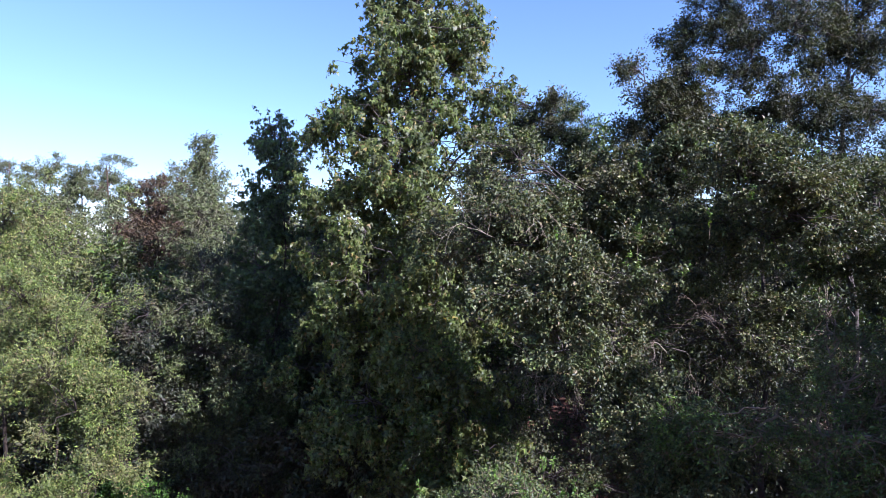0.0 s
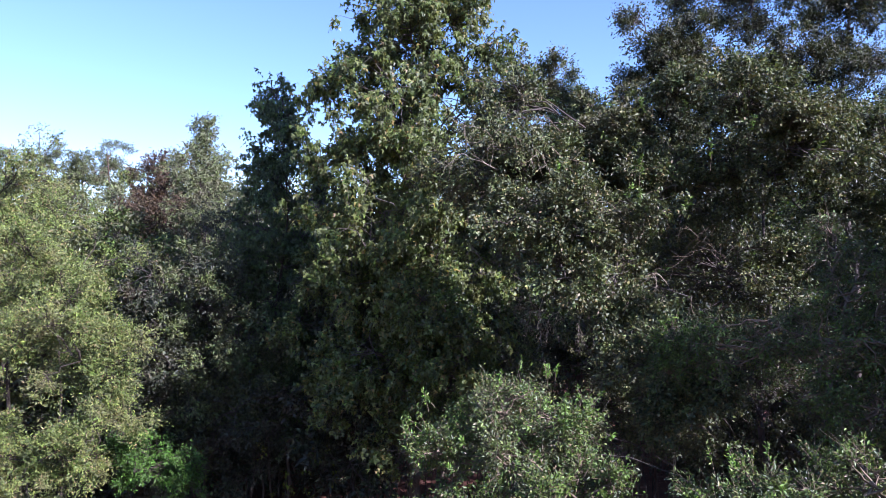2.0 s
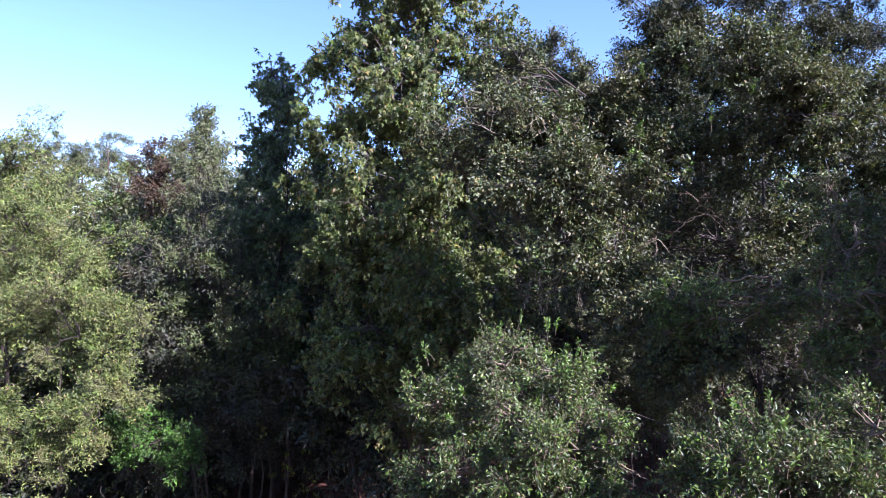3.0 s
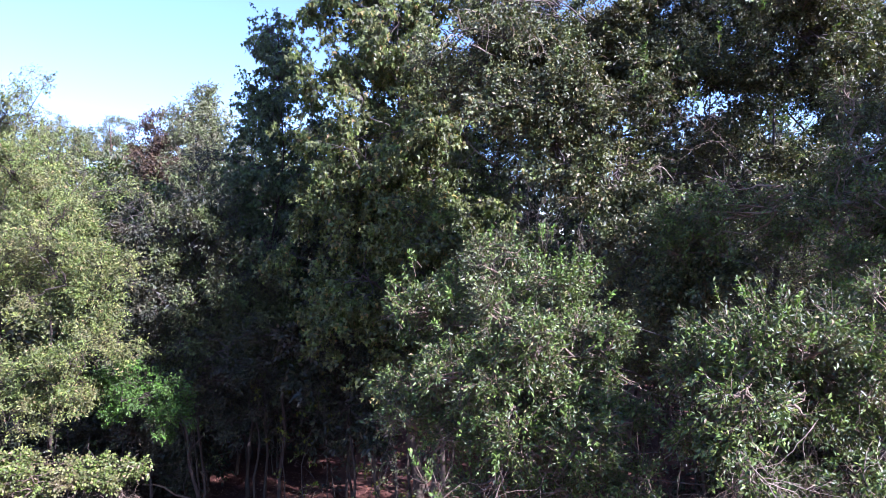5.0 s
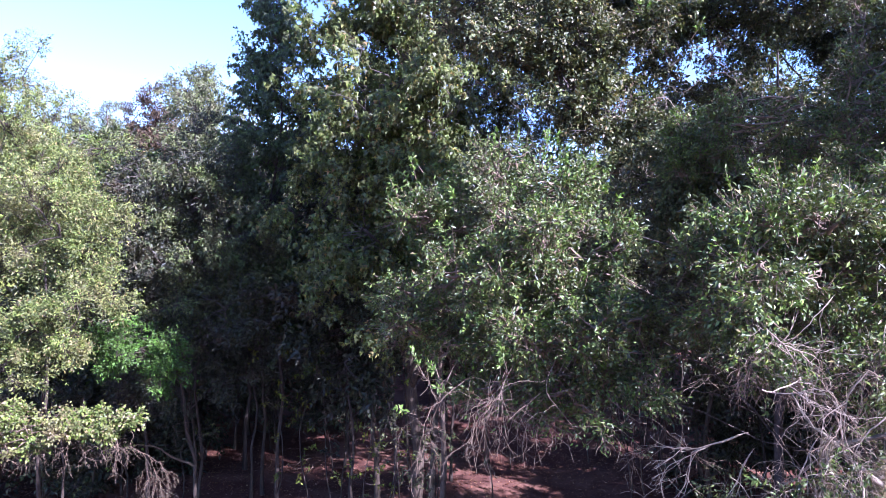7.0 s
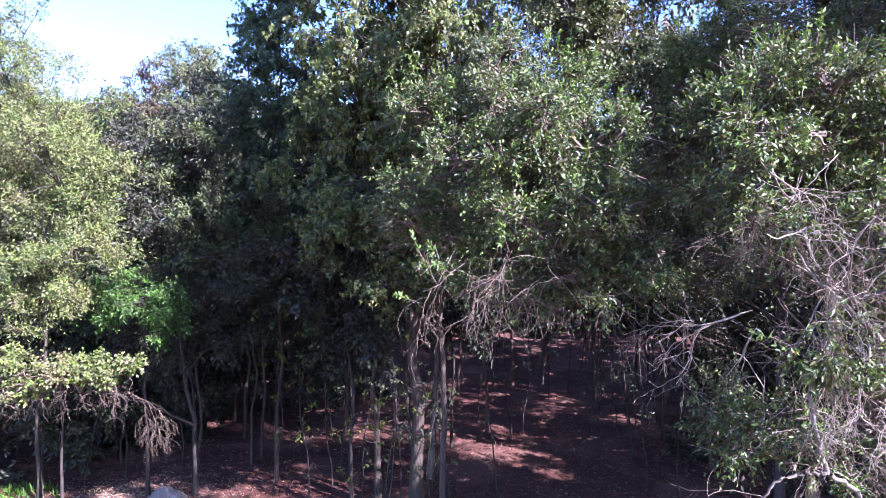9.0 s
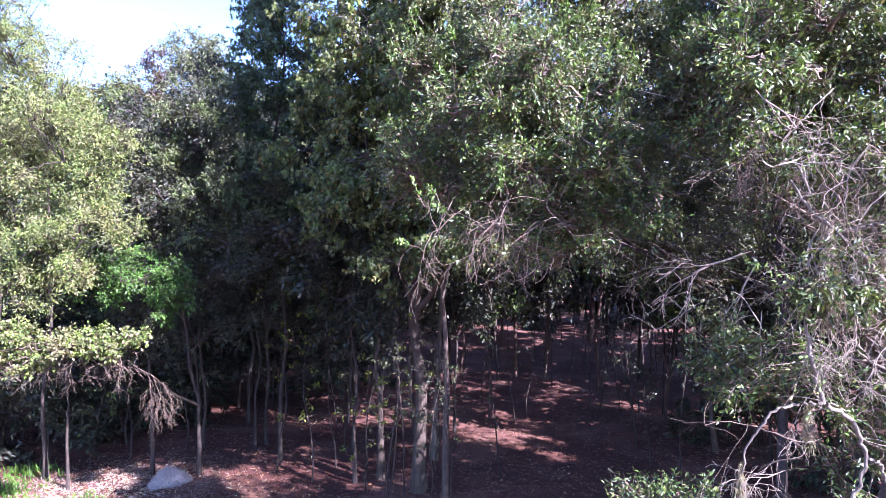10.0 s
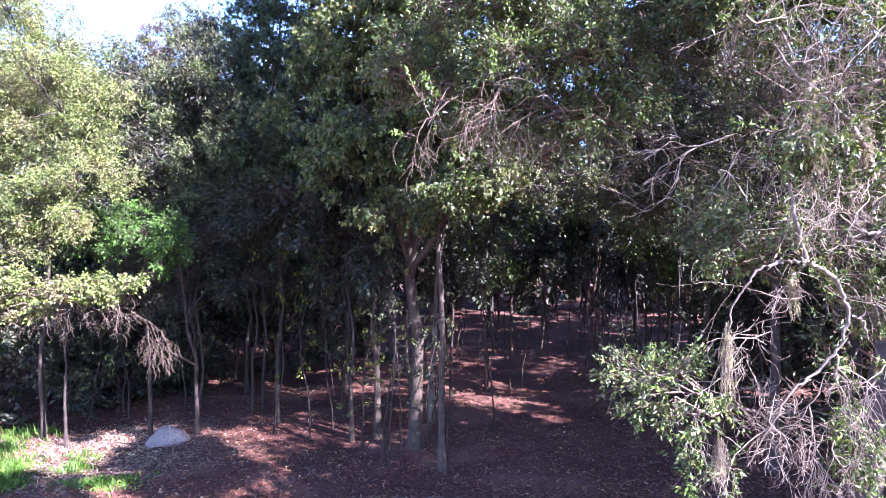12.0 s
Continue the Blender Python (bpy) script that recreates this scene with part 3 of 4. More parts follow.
# ---- the low vine-covered brush ----
BRUSH = tree("vine_brush", "bent brush overgrown with sunlit vines, bare twigs below", (-8.95, 15.9), 3.9, 0.045,
    heap_lobes(seeded(133), (-8.2, 12.6, 3.9), (1.7, 0.6, 0.42), 18, 15, 0.3) + heap_lobes(seeded(134), (-6.2, 12.4, 4.0), (0.8, 0.45, 0.32), 11, 12, 0.3),
    VINE_LEAF, SLIM_BARK, 71, "brush", spread=0.2, twigs=4, per_twig=7, length=0.065, width=0.042, twig_bark=TWIG_BARK, fork=0.3, dense=1.5)

# ---- the woods behind, from a few grown patterns ----
deep = np.random.default_rng(5)


def pattern(name, label, h, r, low, wide, count, per, leaf, bark, seed, group, length, width, spread=0.5):
    ob = tree(name, label, (0, 0), h, r, cone_lobes(deep, (0, 0), low, h, wide, count, per, 0.55, 0.85, 0.36), leaf, bark, seed, group=group,
              spread=spread, twigs=3, per_twig=7, length=length, width=width, twig_bark=DARK_TWIG, fine=False, sides=7, wobble=0.028)
    return ob


SLIM = [pattern("understorey_tree", "thin dark trunk with a high leafy crown", 11.5, 0.055, 3.9, 2.3, 12, 19, SHADE_OAK_LEAF, SLIM_BARK, 80, "trees inside the wood", 0.2, 0.09),
        pattern("understorey_tree", "thin dark trunk with a high leafy crown", 12.5, 0.065, 4.3, 2.5, 12, 19, SHADE_OAK_LEAF, GUM_BARK, 81, "trees inside the wood", 0.2, 0.09),
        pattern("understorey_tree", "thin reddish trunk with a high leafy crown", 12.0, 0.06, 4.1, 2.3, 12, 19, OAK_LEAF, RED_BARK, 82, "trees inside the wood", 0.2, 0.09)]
FAR = [pattern("understorey_tree", "thin trunk far inside the wood", 11.5, 0.08, 2.6, 2.8, 7, 10, SHADE_OAK_LEAF, SLIM_BARK, 85, "trees inside the wood", 0.5, 0.23, 0.8),
       pattern("understorey_tree", "thin reddish trunk far inside the wood", 12.5, 0.09, 3.4, 2.8, 7, 10, SHADE_OAK_LEAF, RED_BARK, 86, "trees inside the wood", 0.5, 0.23, 0.8)]
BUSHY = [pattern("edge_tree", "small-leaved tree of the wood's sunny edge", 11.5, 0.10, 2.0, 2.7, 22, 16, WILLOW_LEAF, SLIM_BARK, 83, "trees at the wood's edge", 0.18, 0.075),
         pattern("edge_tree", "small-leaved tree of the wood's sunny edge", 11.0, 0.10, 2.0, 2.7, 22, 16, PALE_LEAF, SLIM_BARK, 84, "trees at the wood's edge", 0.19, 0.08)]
OUTER = [pattern("understorey_tree", "leafy tree added at the wood's dense flank", 12.0, 0.09, 3.0, 3.0, 10, 18, SHADE_OAK_LEAF, SLIM_BARK, 88, "trees inside the wood", 0.38, 0.18, 0.7)]
THICKET = [pattern("thicket_bush", "leafy bush with shade-toned leaves closing the far side of the wood", 6.0, 0.06, 0.5, 2.7, 8, 8, SHADE_OAK_LEAF, SLIM_BARK, 87, "bushes behind the wood", 0.55, 0.26, 0.8)]


def stand(protos, places, used):
    for k, (x, y, size) in enumerate(places):
        p = protos[k % len(protos)]
        m = pose(x, y, 0, 0, 0, 67.0 * k + 20) @ Matrix.Diagonal((size, size, size, 1))
        if p in used:
            copy_thing(p, m)
        else:
            p.matrix_basis = m
            used.add(p)


UNDER = [pattern("undergrowth_bush", "leafy undergrowth bush, shade put into the leaf colour", 2.6, 0.03, 0.3, 1.5, 9, 22, SHADE_OAK_LEAF, SLIM_BARK, 89, "undergrowth bushes", 0.14, 0.06, 0.35)]
used = set()
stand(UNDER, [(-11.8, 20.4, 1.3), (-9.7, 21.0, 1.2), (-13.8, 19.6, 1.4), (-8.0, 22.4, 1.1), (-10.8, 23.5, 1.5), (-12.8, 17.4, 0.9), (-6.2, 24.5, 1.2), (8.6, 19.5, 1.1), (10.5, 17.0, 1.3), (12.0, 23.0, 1.4), (-4.0, 27.5, 1.0), (-10.9, 18.3, 0.9), (-9.3, 19.4, 0.95), (-12.3, 18.6, 1.1)], used)
# trunks that can be told apart inside the wood
stand(SLIM, [(-2.28, 16.7, 0.85), (-1.6, 17.2, 0.9), (0.5, 27.9, 1.0), (2.0, 27.9, 0.95), (3.95, 27.9, 0.9), (6.1, 27.4, 1.25), (-5.45, 27.0, 0.9)], used)
stand(SLIM, [(0.2, 20.5, 1.0), (7.3, 18.4, 1.2), (6.9, 21.5, 0.95), (8.4, 17.6, 0.9), (7.2, 24.5, 0.95), (10.5, 25.5, 1.0), (14.5, 24.0, 1.0),
             (7.8, 20.4, 1.1), (11.5, 20.0, 0.95), (12.2, 26.0, 1.25), (9.2, 28.0, 1.25), (14.4, 30.0, 1.35), (-3.2, 21.5, 0.9), (-1.0, 20.4, 0.9), (1.4, 22.5, 0.95), (-3.4, 24.5, 1.0), (-7.4, 23.5, 0.9), (-10.0, 20.5, 0.85)], used)
# the wood goes on beyond the picture's right edge, mostly unseen, added for shade
stand(OUTER, [(9.9, 11.0, 0.85), (12.6, 8.6, 1.02), (15.2, 12.6, 1.0), (13.0, 22.0, 1.0), (15.8, 15.4, 0.95), (12.8, 17.2, 0.8), (16.4, 9.4, 0.95), (21.5, 18.0, 1.1), (7.9, 5.7, 1.06), (10.2, 5.6, 1.1), (12.6, 4.6, 1.15), (14.8, 3.4, 1.3), (16.6, 5.2, 1.35), (11.6, 7.4, 0.92), (18.4, 7.0, 1.3), (13.6, 10.2, 0.95), (14.6, 7.6, 1.1),
             (19.5, 22.0, 1.1), (18.2, 26.5, 1.1), (14.2, 28.0, 1.0), (22.5, 29.5, 1.1), (18.6, 31.0, 1.2), (15.6, 26.6, 1.12)], used)
rows = []
for y in np.arange(29.0, 56.0, 5.6):
    for x in np.arange(-0.38 * y, 0.66 * y, 5.0):
        rows.append((x + deep.uniform(-1.6, 1.6), y + deep.uniform(-1.6, 1.6), deep.uniform(0.85, 1.1)))
stand(FAR, rows, used)
rows = [(x + deep.uniform(-1, 1), y + deep.uniform(-2, 2), deep.uniform(0.8, 1.25)) for y in (47.0, 55.0, 62.0) for x in np.arange(-0.75 * y, 0.75 * y, 5.8)]
stand(THICKET, rows, used)
stand(BUSHY, [(-14.5, 21.5, 0.98), (-11.4, 22.0, 0.95), (-17.0, 25.5, 1.05), (-14.5, 28.0, 1.05), (-19.5, 31.0, 1.12), (-16.0, 34.0, 1.15),
              (-10.0, 29.5, 1.02), (-17.5, 22.5, 0.98), (-13.0, 24.5, 0.98), (-20.5, 27.5, 1.05), (-12.0, 31.5, 1.05), (-22.0, 37.0, 1.25), (-18.5, 41.0, 1.3), (-26.0, 43.0, 1.35), (-7.0, 27.0, 1.05), (-8.8, 28.0, 1.12), (-24.0, 34.0, 1.2), (-19.0, 36.5, 1.2), (-27.0, 39.0, 1.3), (-21.5, 33.0, 1.1), (-23.0, 30.0, 1.0), (-7.6, 25.6, 1.18), (-5.2, 29.5, 1.2)], used)


# default leaf is paler than needles: distance haze put into the colour
def pine(base, h, seed, label, leaf=PALE_LEAF):
    rng = np.random.default_rng(seed)
    lobes = []
    for k in range(7):
        a, q = rng.uniform(0, 6.28), rng.uniform(0.3, 1.6)
        lobes.append((base[0] + q * math.cos(a), base[1] + q * math.sin(a), h - 0.5 - 0.55 * k + rng.uniform(-0.2, 0.2), 0.95, 0.95, 0.5, 26))
    return tree("pine_tree", label, base, h, 0.17, lobes, leaf, RED_BARK, seed, group="far pines", spread=0.4, twigs=5, per_twig=9, length=0.24, width=0.035, fork=0.2, fine=False)


pine((8.4, 40.0), 19.8, 90, "round-topped pine behind the oaks", PINE_LEAF)
for k, (x, y, h) in enumerate([(-22.4, 43.7, 16.6), (-25.4, 46.0, 16.4), (-28.5, 47.0, 17.0), (-20.0, 47.0, 16.4), (-33.0, 50.0, 17.5)]):
    pine((x, y), h, 91 + k, "distant pine with an open crown, haze put into its leaf colour")

# ---- dead leaves and fallen twigs ----
lit = np.random.default_rng(7)
count = 38000
y = 12.0 + 34.0 * lit.random(count) ** 1.6
x = (lit.uniform(-0.75, 0.75, count)) * y
g = Geo()
pos = np.stack([x, y, ground_height(x, y) + lit.uniform(0.0, 0.04, count)], -1)
blades(g, pos, unit(lit.normal(size=(count, 3)) * np.array([1, 1, 0.25])), unit(lit.normal(size=(count, 3)) * 0.5 + np.array([0, 0, 1])),
       lit.uniform(0.05, 0.11, count), lit.uniform(0.025, 0.05, count))
tagged(g.link("leaf_litter", LITTER_LEAF), "scattered brown dead leaves on the ground", "leaf litter", kind="stuff")


# ---- bare branches of the oaks and of the brush ----
def bare_branch(tree_ob, start, way, length, thick, depth, seed, droop=0.3, spread=0.6, material=PALE_TWIG, leaf=None, label="bare grey branch"):
    """A dead or thinly leaved branch as a part of its tree."""
    rng = np.random.default_rng(seed)
    g, tips = Geo(), []
    forks(rng, g, np.array(start) - np.array(tree_ob.location), way, length, thick, depth, droop, spread, tips)
    ob = g.link("bare_branch", material, tree_ob, label, smooth=True)
    if leaf is not None:
        lg = Geo()
        p, d = np.array([q[0] for q in tips]), np.array([q[1] for q in tips])
        sprays(None, lg, p, d, rng, 0.16, 3, 9, 0.048, 0.02, 0.2)
        tagged(lg.link("leaf_spray", leaf, ob), kind="stuff")
    return ob


def limb_part(tree_ob, pts, r0, r1, seed, material=OAK_BARK, label="thick grey mossy limb"):
    """A stout crooked limb through a few bends."""
    rng = np.random.default_rng(seed)
    pts = np.array(pts) - np.array(tree_ob.location)
    u = np.linspace(0, len(pts) - 1, 5 * len(pts))
    path = np.stack([np.interp(u, np.arange(len(pts)), pts[:, k]) for k in range(3)], -1)
    for _ in range(3):
        path[1:-1] = (path[:-2] + 2 * path[1:-1] + path[2:]) / 4
    path += rng.normal(size=path.shape) * 0.006
    g = Geo()
    tube(g, path, np.linspace(r0, r1, len(path)), 8, rng, 0.06)
    return g.link("limb", material, tree_ob, label, smooth=True)


def young_shoots(tree_ob, c, r, count, seed, leaf, reach=0.16, length=0.05, width=0.02):
    """Upright light green shoots on the upper, sunny side of a bough."""
    rng = np.random.default_rng(seed)
    d = unit(rng.normal(size=(count, 3)) * np.array([1, 0.6, 0.5]) + np.array([0.1, -0.45, 0.5]))
    p = np.asarray(c) + d * np.asarray(r) * rng.uniform(0.85, 1.05, (count, 1)) - np.array(tree_ob.location)
    tip = p + unit(d * 0.5 + rng.normal(size=(count, 3)) * 0.25 + np.array([0, 0, 0.9])) * reach * rng.uniform(0.6, 1.2, (count, 1))
    w, lg = Geo(), Geo()
    sticks(w, p - (tip - p) * 0.6, tip, 0.004, 0.002, rng, 0.05, 1)
    n = 22
    u = rng.uniform(0.0, 1.05, (count * n, 1))
    pos = np.repeat(p, n, 0) * (1 - u) + np.repeat(tip, n, 0) * u
    axis = unit(np.repeat(tip - p, n, 0) / reach * 0.7 + rng.normal(size=(count * n, 3)) * 0.6)
    normal = unit(np.array([0.38, -0.34, 0.6]) + rng.normal(size=(count * n, 3)) * 0.5)
    size = rng.uniform(0.7, 1.2, (count * n, 1))
    blades(lg, pos, axis, normal, length * size, width * size)
    tagged(w.link("shoot_wood", TWIG_BARK, tree_ob), kind="stuff")
    tagged(lg.link("young_foliage", leaf, tree_ob, "light green young leaves"), kind="stuff")


young_shoots(OAK, (0.65, 7.3, 7.65), (1.15, 0.75, 0.75), 26, 701, SHOOT_LEAF)
young_shoots(OAK, (0.95, 6.7, 7.0), (0.95, 0.75, 0.7), 18, 702, SHOOT_LEAF)
young_shoots(OAK, (3.1, 5.7, 7.25), (1.1, 0.7, 0.7), 18, 703, SHOOT_LEAF)
young_shoots(OAK, (0.6, 6.5, 6.0), (1.0, 0.6, 0.5), 14, 704, SHOOT_LEAF)
young_shoots(OAK, (2.9, 8.2, 8.45), (0.25, 0.3, 0.3), 9, 705, SHOOT_LEAF)
young_shoots(MID_OAK, (2.4, 10.5, 10.0), (1.6, 1.0, 1.2), 26, 706, SHOOT_LEAF, 0.3, 0.07, 0.03)
young_shoots(MID_OAK, (4.6, 10.8, 11.2), (2.0, 1.3, 1.2), 26, 707, SHOOT_LEAF, 0.3, 0.07, 0.03)

# the arching limb and the mossy stems of the near oak
limb_part(OAK, [(4.5, 7.0, 4.7), (3.9, 6.3, 5.05), (3.4, 5.5, 5.45), (3.06, 5.2, 5.65), (2.92, 5.2, 5.79), (2.77, 5.18, 5.92), (2.63, 5.2, 6.04), (2.5, 5.25, 6.3)], 0.036, 0.006, 1)
limb_part(OAK, [(2.84, 5.2, 5.86), (2.62, 5.2, 5.3), (2.66, 5.2, 4.99), (2.75, 5.2, 4.66)], 0.009, 0.018, 2)
limb_part(OAK, [(2.75, 5.2, 4.66), (2.94, 5.2, 4.56), (3.03, 5.22, 4.40), (3.07, 5.2, 4.27), (2.99, 5.2, 4.05), (2.85, 5.2, 3.88), (2.65, 5.2, 3.74), (2.5, 5.2, 3.5), (2.34, 5.25, 3.15)], 0.018, 0.006, 3)
limb_part(OAK, [(2.75, 5.2, 4.66), (2.58, 5.2, 4.66), (2.42, 5.2, 4.63), (2.32, 5.22, 4.5), (2.24, 5.25, 4.34), (2.2, 5.27, 4.05), (2.16, 5.3, 3.6)], 0.014, 0.004, 4)
limb_part(OAK, [(4.4, 6.4, 5.2), (3.75, 5.5, 4.75), (3.5, 5.45, 4.9), (3.3, 5.4, 4.85), (3.1, 5.4, 5.0)], 0.026, 0.006, 5)
limb_part(OAK, [(4.5, 6.9, 6.4), (3.9, 5.8, 6.25), (3.5, 5.2, 6.06), (3.2, 5.2, 5.93), (2.95, 5.2, 5.88), (2.8, 5.2, 5.88)], 0.030, 0.012, 6)
limb_part(OAK, [(3.07, 5.2, 4.27), (3.16, 5.2, 4.22), (3.2, 5.22, 4.1)], 0.016, 0.008, 9)

# bare branches reaching out of the near oak
tw = np.random.default_rng(17)
for k, (x, y, z, dx, dy, dz, length, thick, droop) in enumerate([
        (2.6, 6.0, 5.72, -0.8, -0.25, -0.4, 0.5, 0.012, -0.1), (2.62, 5.95, 5.6, -0.5, -0.25, -0.7, 0.42, 0.010, 0.0), (2.9, 5.35, 5.9, -0.8, -0.1, -0.4, 0.45, 0.010, 0.0),
        (3.1, 5.35, 5.6, 0.2, -0.2, -0.6, 0.42, 0.011, 0.2), (3.3, 5.4, 5.9, 0.5, -0.1, 0.6, 0.5, 0.011, -0.3), (2.7, 5.25, 6.1, -0.3, -0.1, 0.8, 0.5, 0.011, -0.3),
        (3.6, 5.4, 5.4, 0.1, -0.2, -0.8, 0.42, 0.011, 0.2), (3.05, 5.36, 4.0, 0.2, 0, -0.7, 0.42, 0.010, 0.4), (2.6, 5.4, 3.4, -0.6, 0, -0.3, 0.42, 0.008, 0.2),
        (2.85, 5.36, 3.6, 0.3, 0.1, -0.7, 0.45, 0.009, 0.3), (2.25, 5.42, 3.9, -0.7, 0, -0.4, 0.4, 0.007, 0.2), (3.5, 5.4, 4.9, 0.3, 0, -0.6, 0.42, 0.010, 0.2),
        (3.8, 5.5, 4.2, -0.4, 0, -0.7, 0.45, 0.010, 0.3), (2.75, 5.25, 5.9, -0.7, -0.1, -0.5, 0.4, 0.008, 0.0), (3.0, 5.4, 5.3, -0.7, -0.2, -0.3, 0.4, 0.008, 0.1)]):
    bare_branch(OAK, (x, y, z), (dx, dy, dz), length, thick, 4, 11 + k, 0.3 + droop, 0.6, leaf=OAK_LEAF if k % 3 == 1 else None)
for k in range(11):
    bare_branch(OAK, (1.45 - 0.13 * k + 0.05 * (k % 3), 6.2 + 0.15 * (k % 3), 6.0 + 0.12 * (k % 4)), (tw.uniform(-0.7, 0.5), -0.15, -0.5), 0.48, 0.007, 3 + (k % 3 == 0), 30 + k, 0.25, 0.75, TWIG_BARK)
for k in range(12):
    bare_branch(OAK, (2.3 + 0.16 * k, 5.45 + 0.1 * (k % 3), 6.75 - 0.1 * (k % 4)), (0.3 * (-1) ** k, -0.2, -0.5), 0.36, 0.006, 4, 60 + k, 0.45, 0.55, TWIG_BARK)
for k in range(50):
    bare_branch(OAK, (tw.uniform(2.3, 4.1), tw.uniform(5.2, 5.9), tw.uniform(3.3, 7.1)), (tw.uniform(-0.8, 0.6), -0.1, tw.uniform(-0.9, 0.5)), tw.uniform(0.28, 0.42), 0.007, 3 + k % 2, 600 + k, 0.2, 0.7,
                PALE_TWIG if k % 2 else TWIG_BARK, OAK_LEAF if k % 5 == 0 else None)
for k in range(6):
    bare_branch(OAK, (2.5 + 0.12 * k, 5.15 + 0.05 * (k % 3), 3.72 + 0.05 * k), (tw.uniform(-0.6, 0.5), -0.05, -0.7), 0.34, 0.006, 4, 640 + k, 0.35, 0.65, PALE_TWIG if k % 3 == 0 else TWIG_BARK)
for k in range(7):
    bare_branch(OAK, (tw.uniform(2.1, 3.5), tw.uniform(4.9, 5.25), tw.uniform(6.2, 6.85)), (tw.uniform(-0.8, 0.6), -0.15, tw.uniform(-0.7, 0.1)), 0.4, 0.008, 4, 660 + k, 0.2, 0.7, PALE_TWIG if k % 3 else TWIG_BARK)
# bare twigs under the broad oak
for k in range(10):
    bare_branch(MID_OAK, (0.9 + 0.33 * k, 10.55 + 0.15 * (k % 3), 10.7 - 0.75 * (k % 3)), (-0.6, -0.25, -0.3), 0.5, 0.009, 4, 60 + k, 0.3, 0.7, TWIG_BARK)
for k in range(7):
    bare_branch(MID_OAK, (1.6 + 0.4 * k, 10.6 + 0.1 * (k % 3), 8.95 + 0.08 * (k % 2)), (-0.2, -0.1, -0.9), 0.4, 0.008, 4, 75 + k, 0.5, 0.5)
for k in range(16):
    bare_branch(MID_OAK, (tw.uniform(0.6, 5.4), tw.uniform(9.7, 10.1), tw.uniform(9.0, 11.6)), (tw.uniform(-0.8, 0.8), -0.3, tw.uniform(-0.6, 0.6)), 0.5, 0.009, 3, 760 + k, 0.2, 0.75, PALE_TWIG if k % 2 else TWIG_BARK)
# bare stems hanging out of the vine-covered brush
for k in range(26):
    bare_branch(BRUSH, (-8.35 + 0.10 * k, 12.25 + 0.12 * (k % 5), 3.95 - 0.12 * (k % 3)), (0.7 - 0.5 * (k % 2), -0.1, -0.5), 0.36, 0.008, 3, 90 + k, 0.3, 0.8, TWIG_BARK)
bare_branch(BRUSH, (-5.7, 12.4, 3.6), (1, 0, -0.35), 0.6, 0.008, 5, 135, 0.6, 0.6, TWIG_BARK)
bare_branch(BRUSH, (-8.1, 12.5, 3.15), (-1, 0, 0.05), 0.9, 0.009, 4, 136, 0.0, 0.5, TWIG_BARK)

limb_part(EDGE_TREE, [(-6.1, 16.55, 1.85), (-6.4, 16.0, 2.2), (-6.6, 15.6, 2.6), (-6.85, 15.2, 2.75)], 0.03, 0.012, 8, TWIG_BARK, "dead grey limb")
bare_branch(EDGE_TREE, (-6.1, 16.5, 2.6), (0.6, -0.3, 0.3), 0.5, 0.008, 3, 137, 0.1, 0.7, TWIG_BARK)
bare_branch(EDGE_TREE, (-6.1, 16.5, 2.9), (-0.6, -0.3, 0.3), 0.5, 0.008, 3, 138, 0.1, 0.7, TWIG_BARK)


# ---- hanging moss ----
def hanging_moss(top, length, radius, strands, seed):
    """A beard of thin grey strands."""
    rng = np.random.default_rng(seed)
    g = Geo()
    a = rng.uniform(0, 6.28, strands)
    q = radius * np.sqrt(rng.random(strands))
    n = 6
    start = np.stack([q * np.cos(a), q * np.sin(a), rng.uniform(-0.35, 0.05, strands) * length], -1)
    drop = rng.uniform(0.25, 0.75, strands) * length
    p = start
    for k in range(n - 1):
        e = p + np.stack([rng.normal(size=strands) * 0.014, rng.normal(size=strands) * 0.014, -drop / (n - 1)], -1)
        sticks(g, p, e, 0.0013, 0.0011, rng, 0.0, 0)
        p = e
    ob = g.link("hanging_moss", MOSS)
    ob.location = top
    return tagged(ob, "grey beard of moss hanging from an oak limb", "moss", "moss beards on the oak")


for k, (x, y, z, l, r) in enumerate([(2.77, 5.18, 5.9, 0.75, 0.04), (2.79, 5.18, 5.6, 0.5, 0.06), (2.21, 5.27, 4.2, 0.6, 0.018), (2.16, 5.3, 3.35, 0.4, 0.025), (3.7, 5.5, 5.3, 0.6, 0.06), (4.1, 6.65, 5.2, 1.3, 0.16), (3.3, 5.4, 5.7, 0.35, 0.02), (3.55, 5.45, 4.9, 0.5, 0.04), (2.75, 5.4, 4.6, 0.4, 0.02)]):
    hanging_moss((x, y, z), l, r, int(60 + 3600 * r), 200 + k)


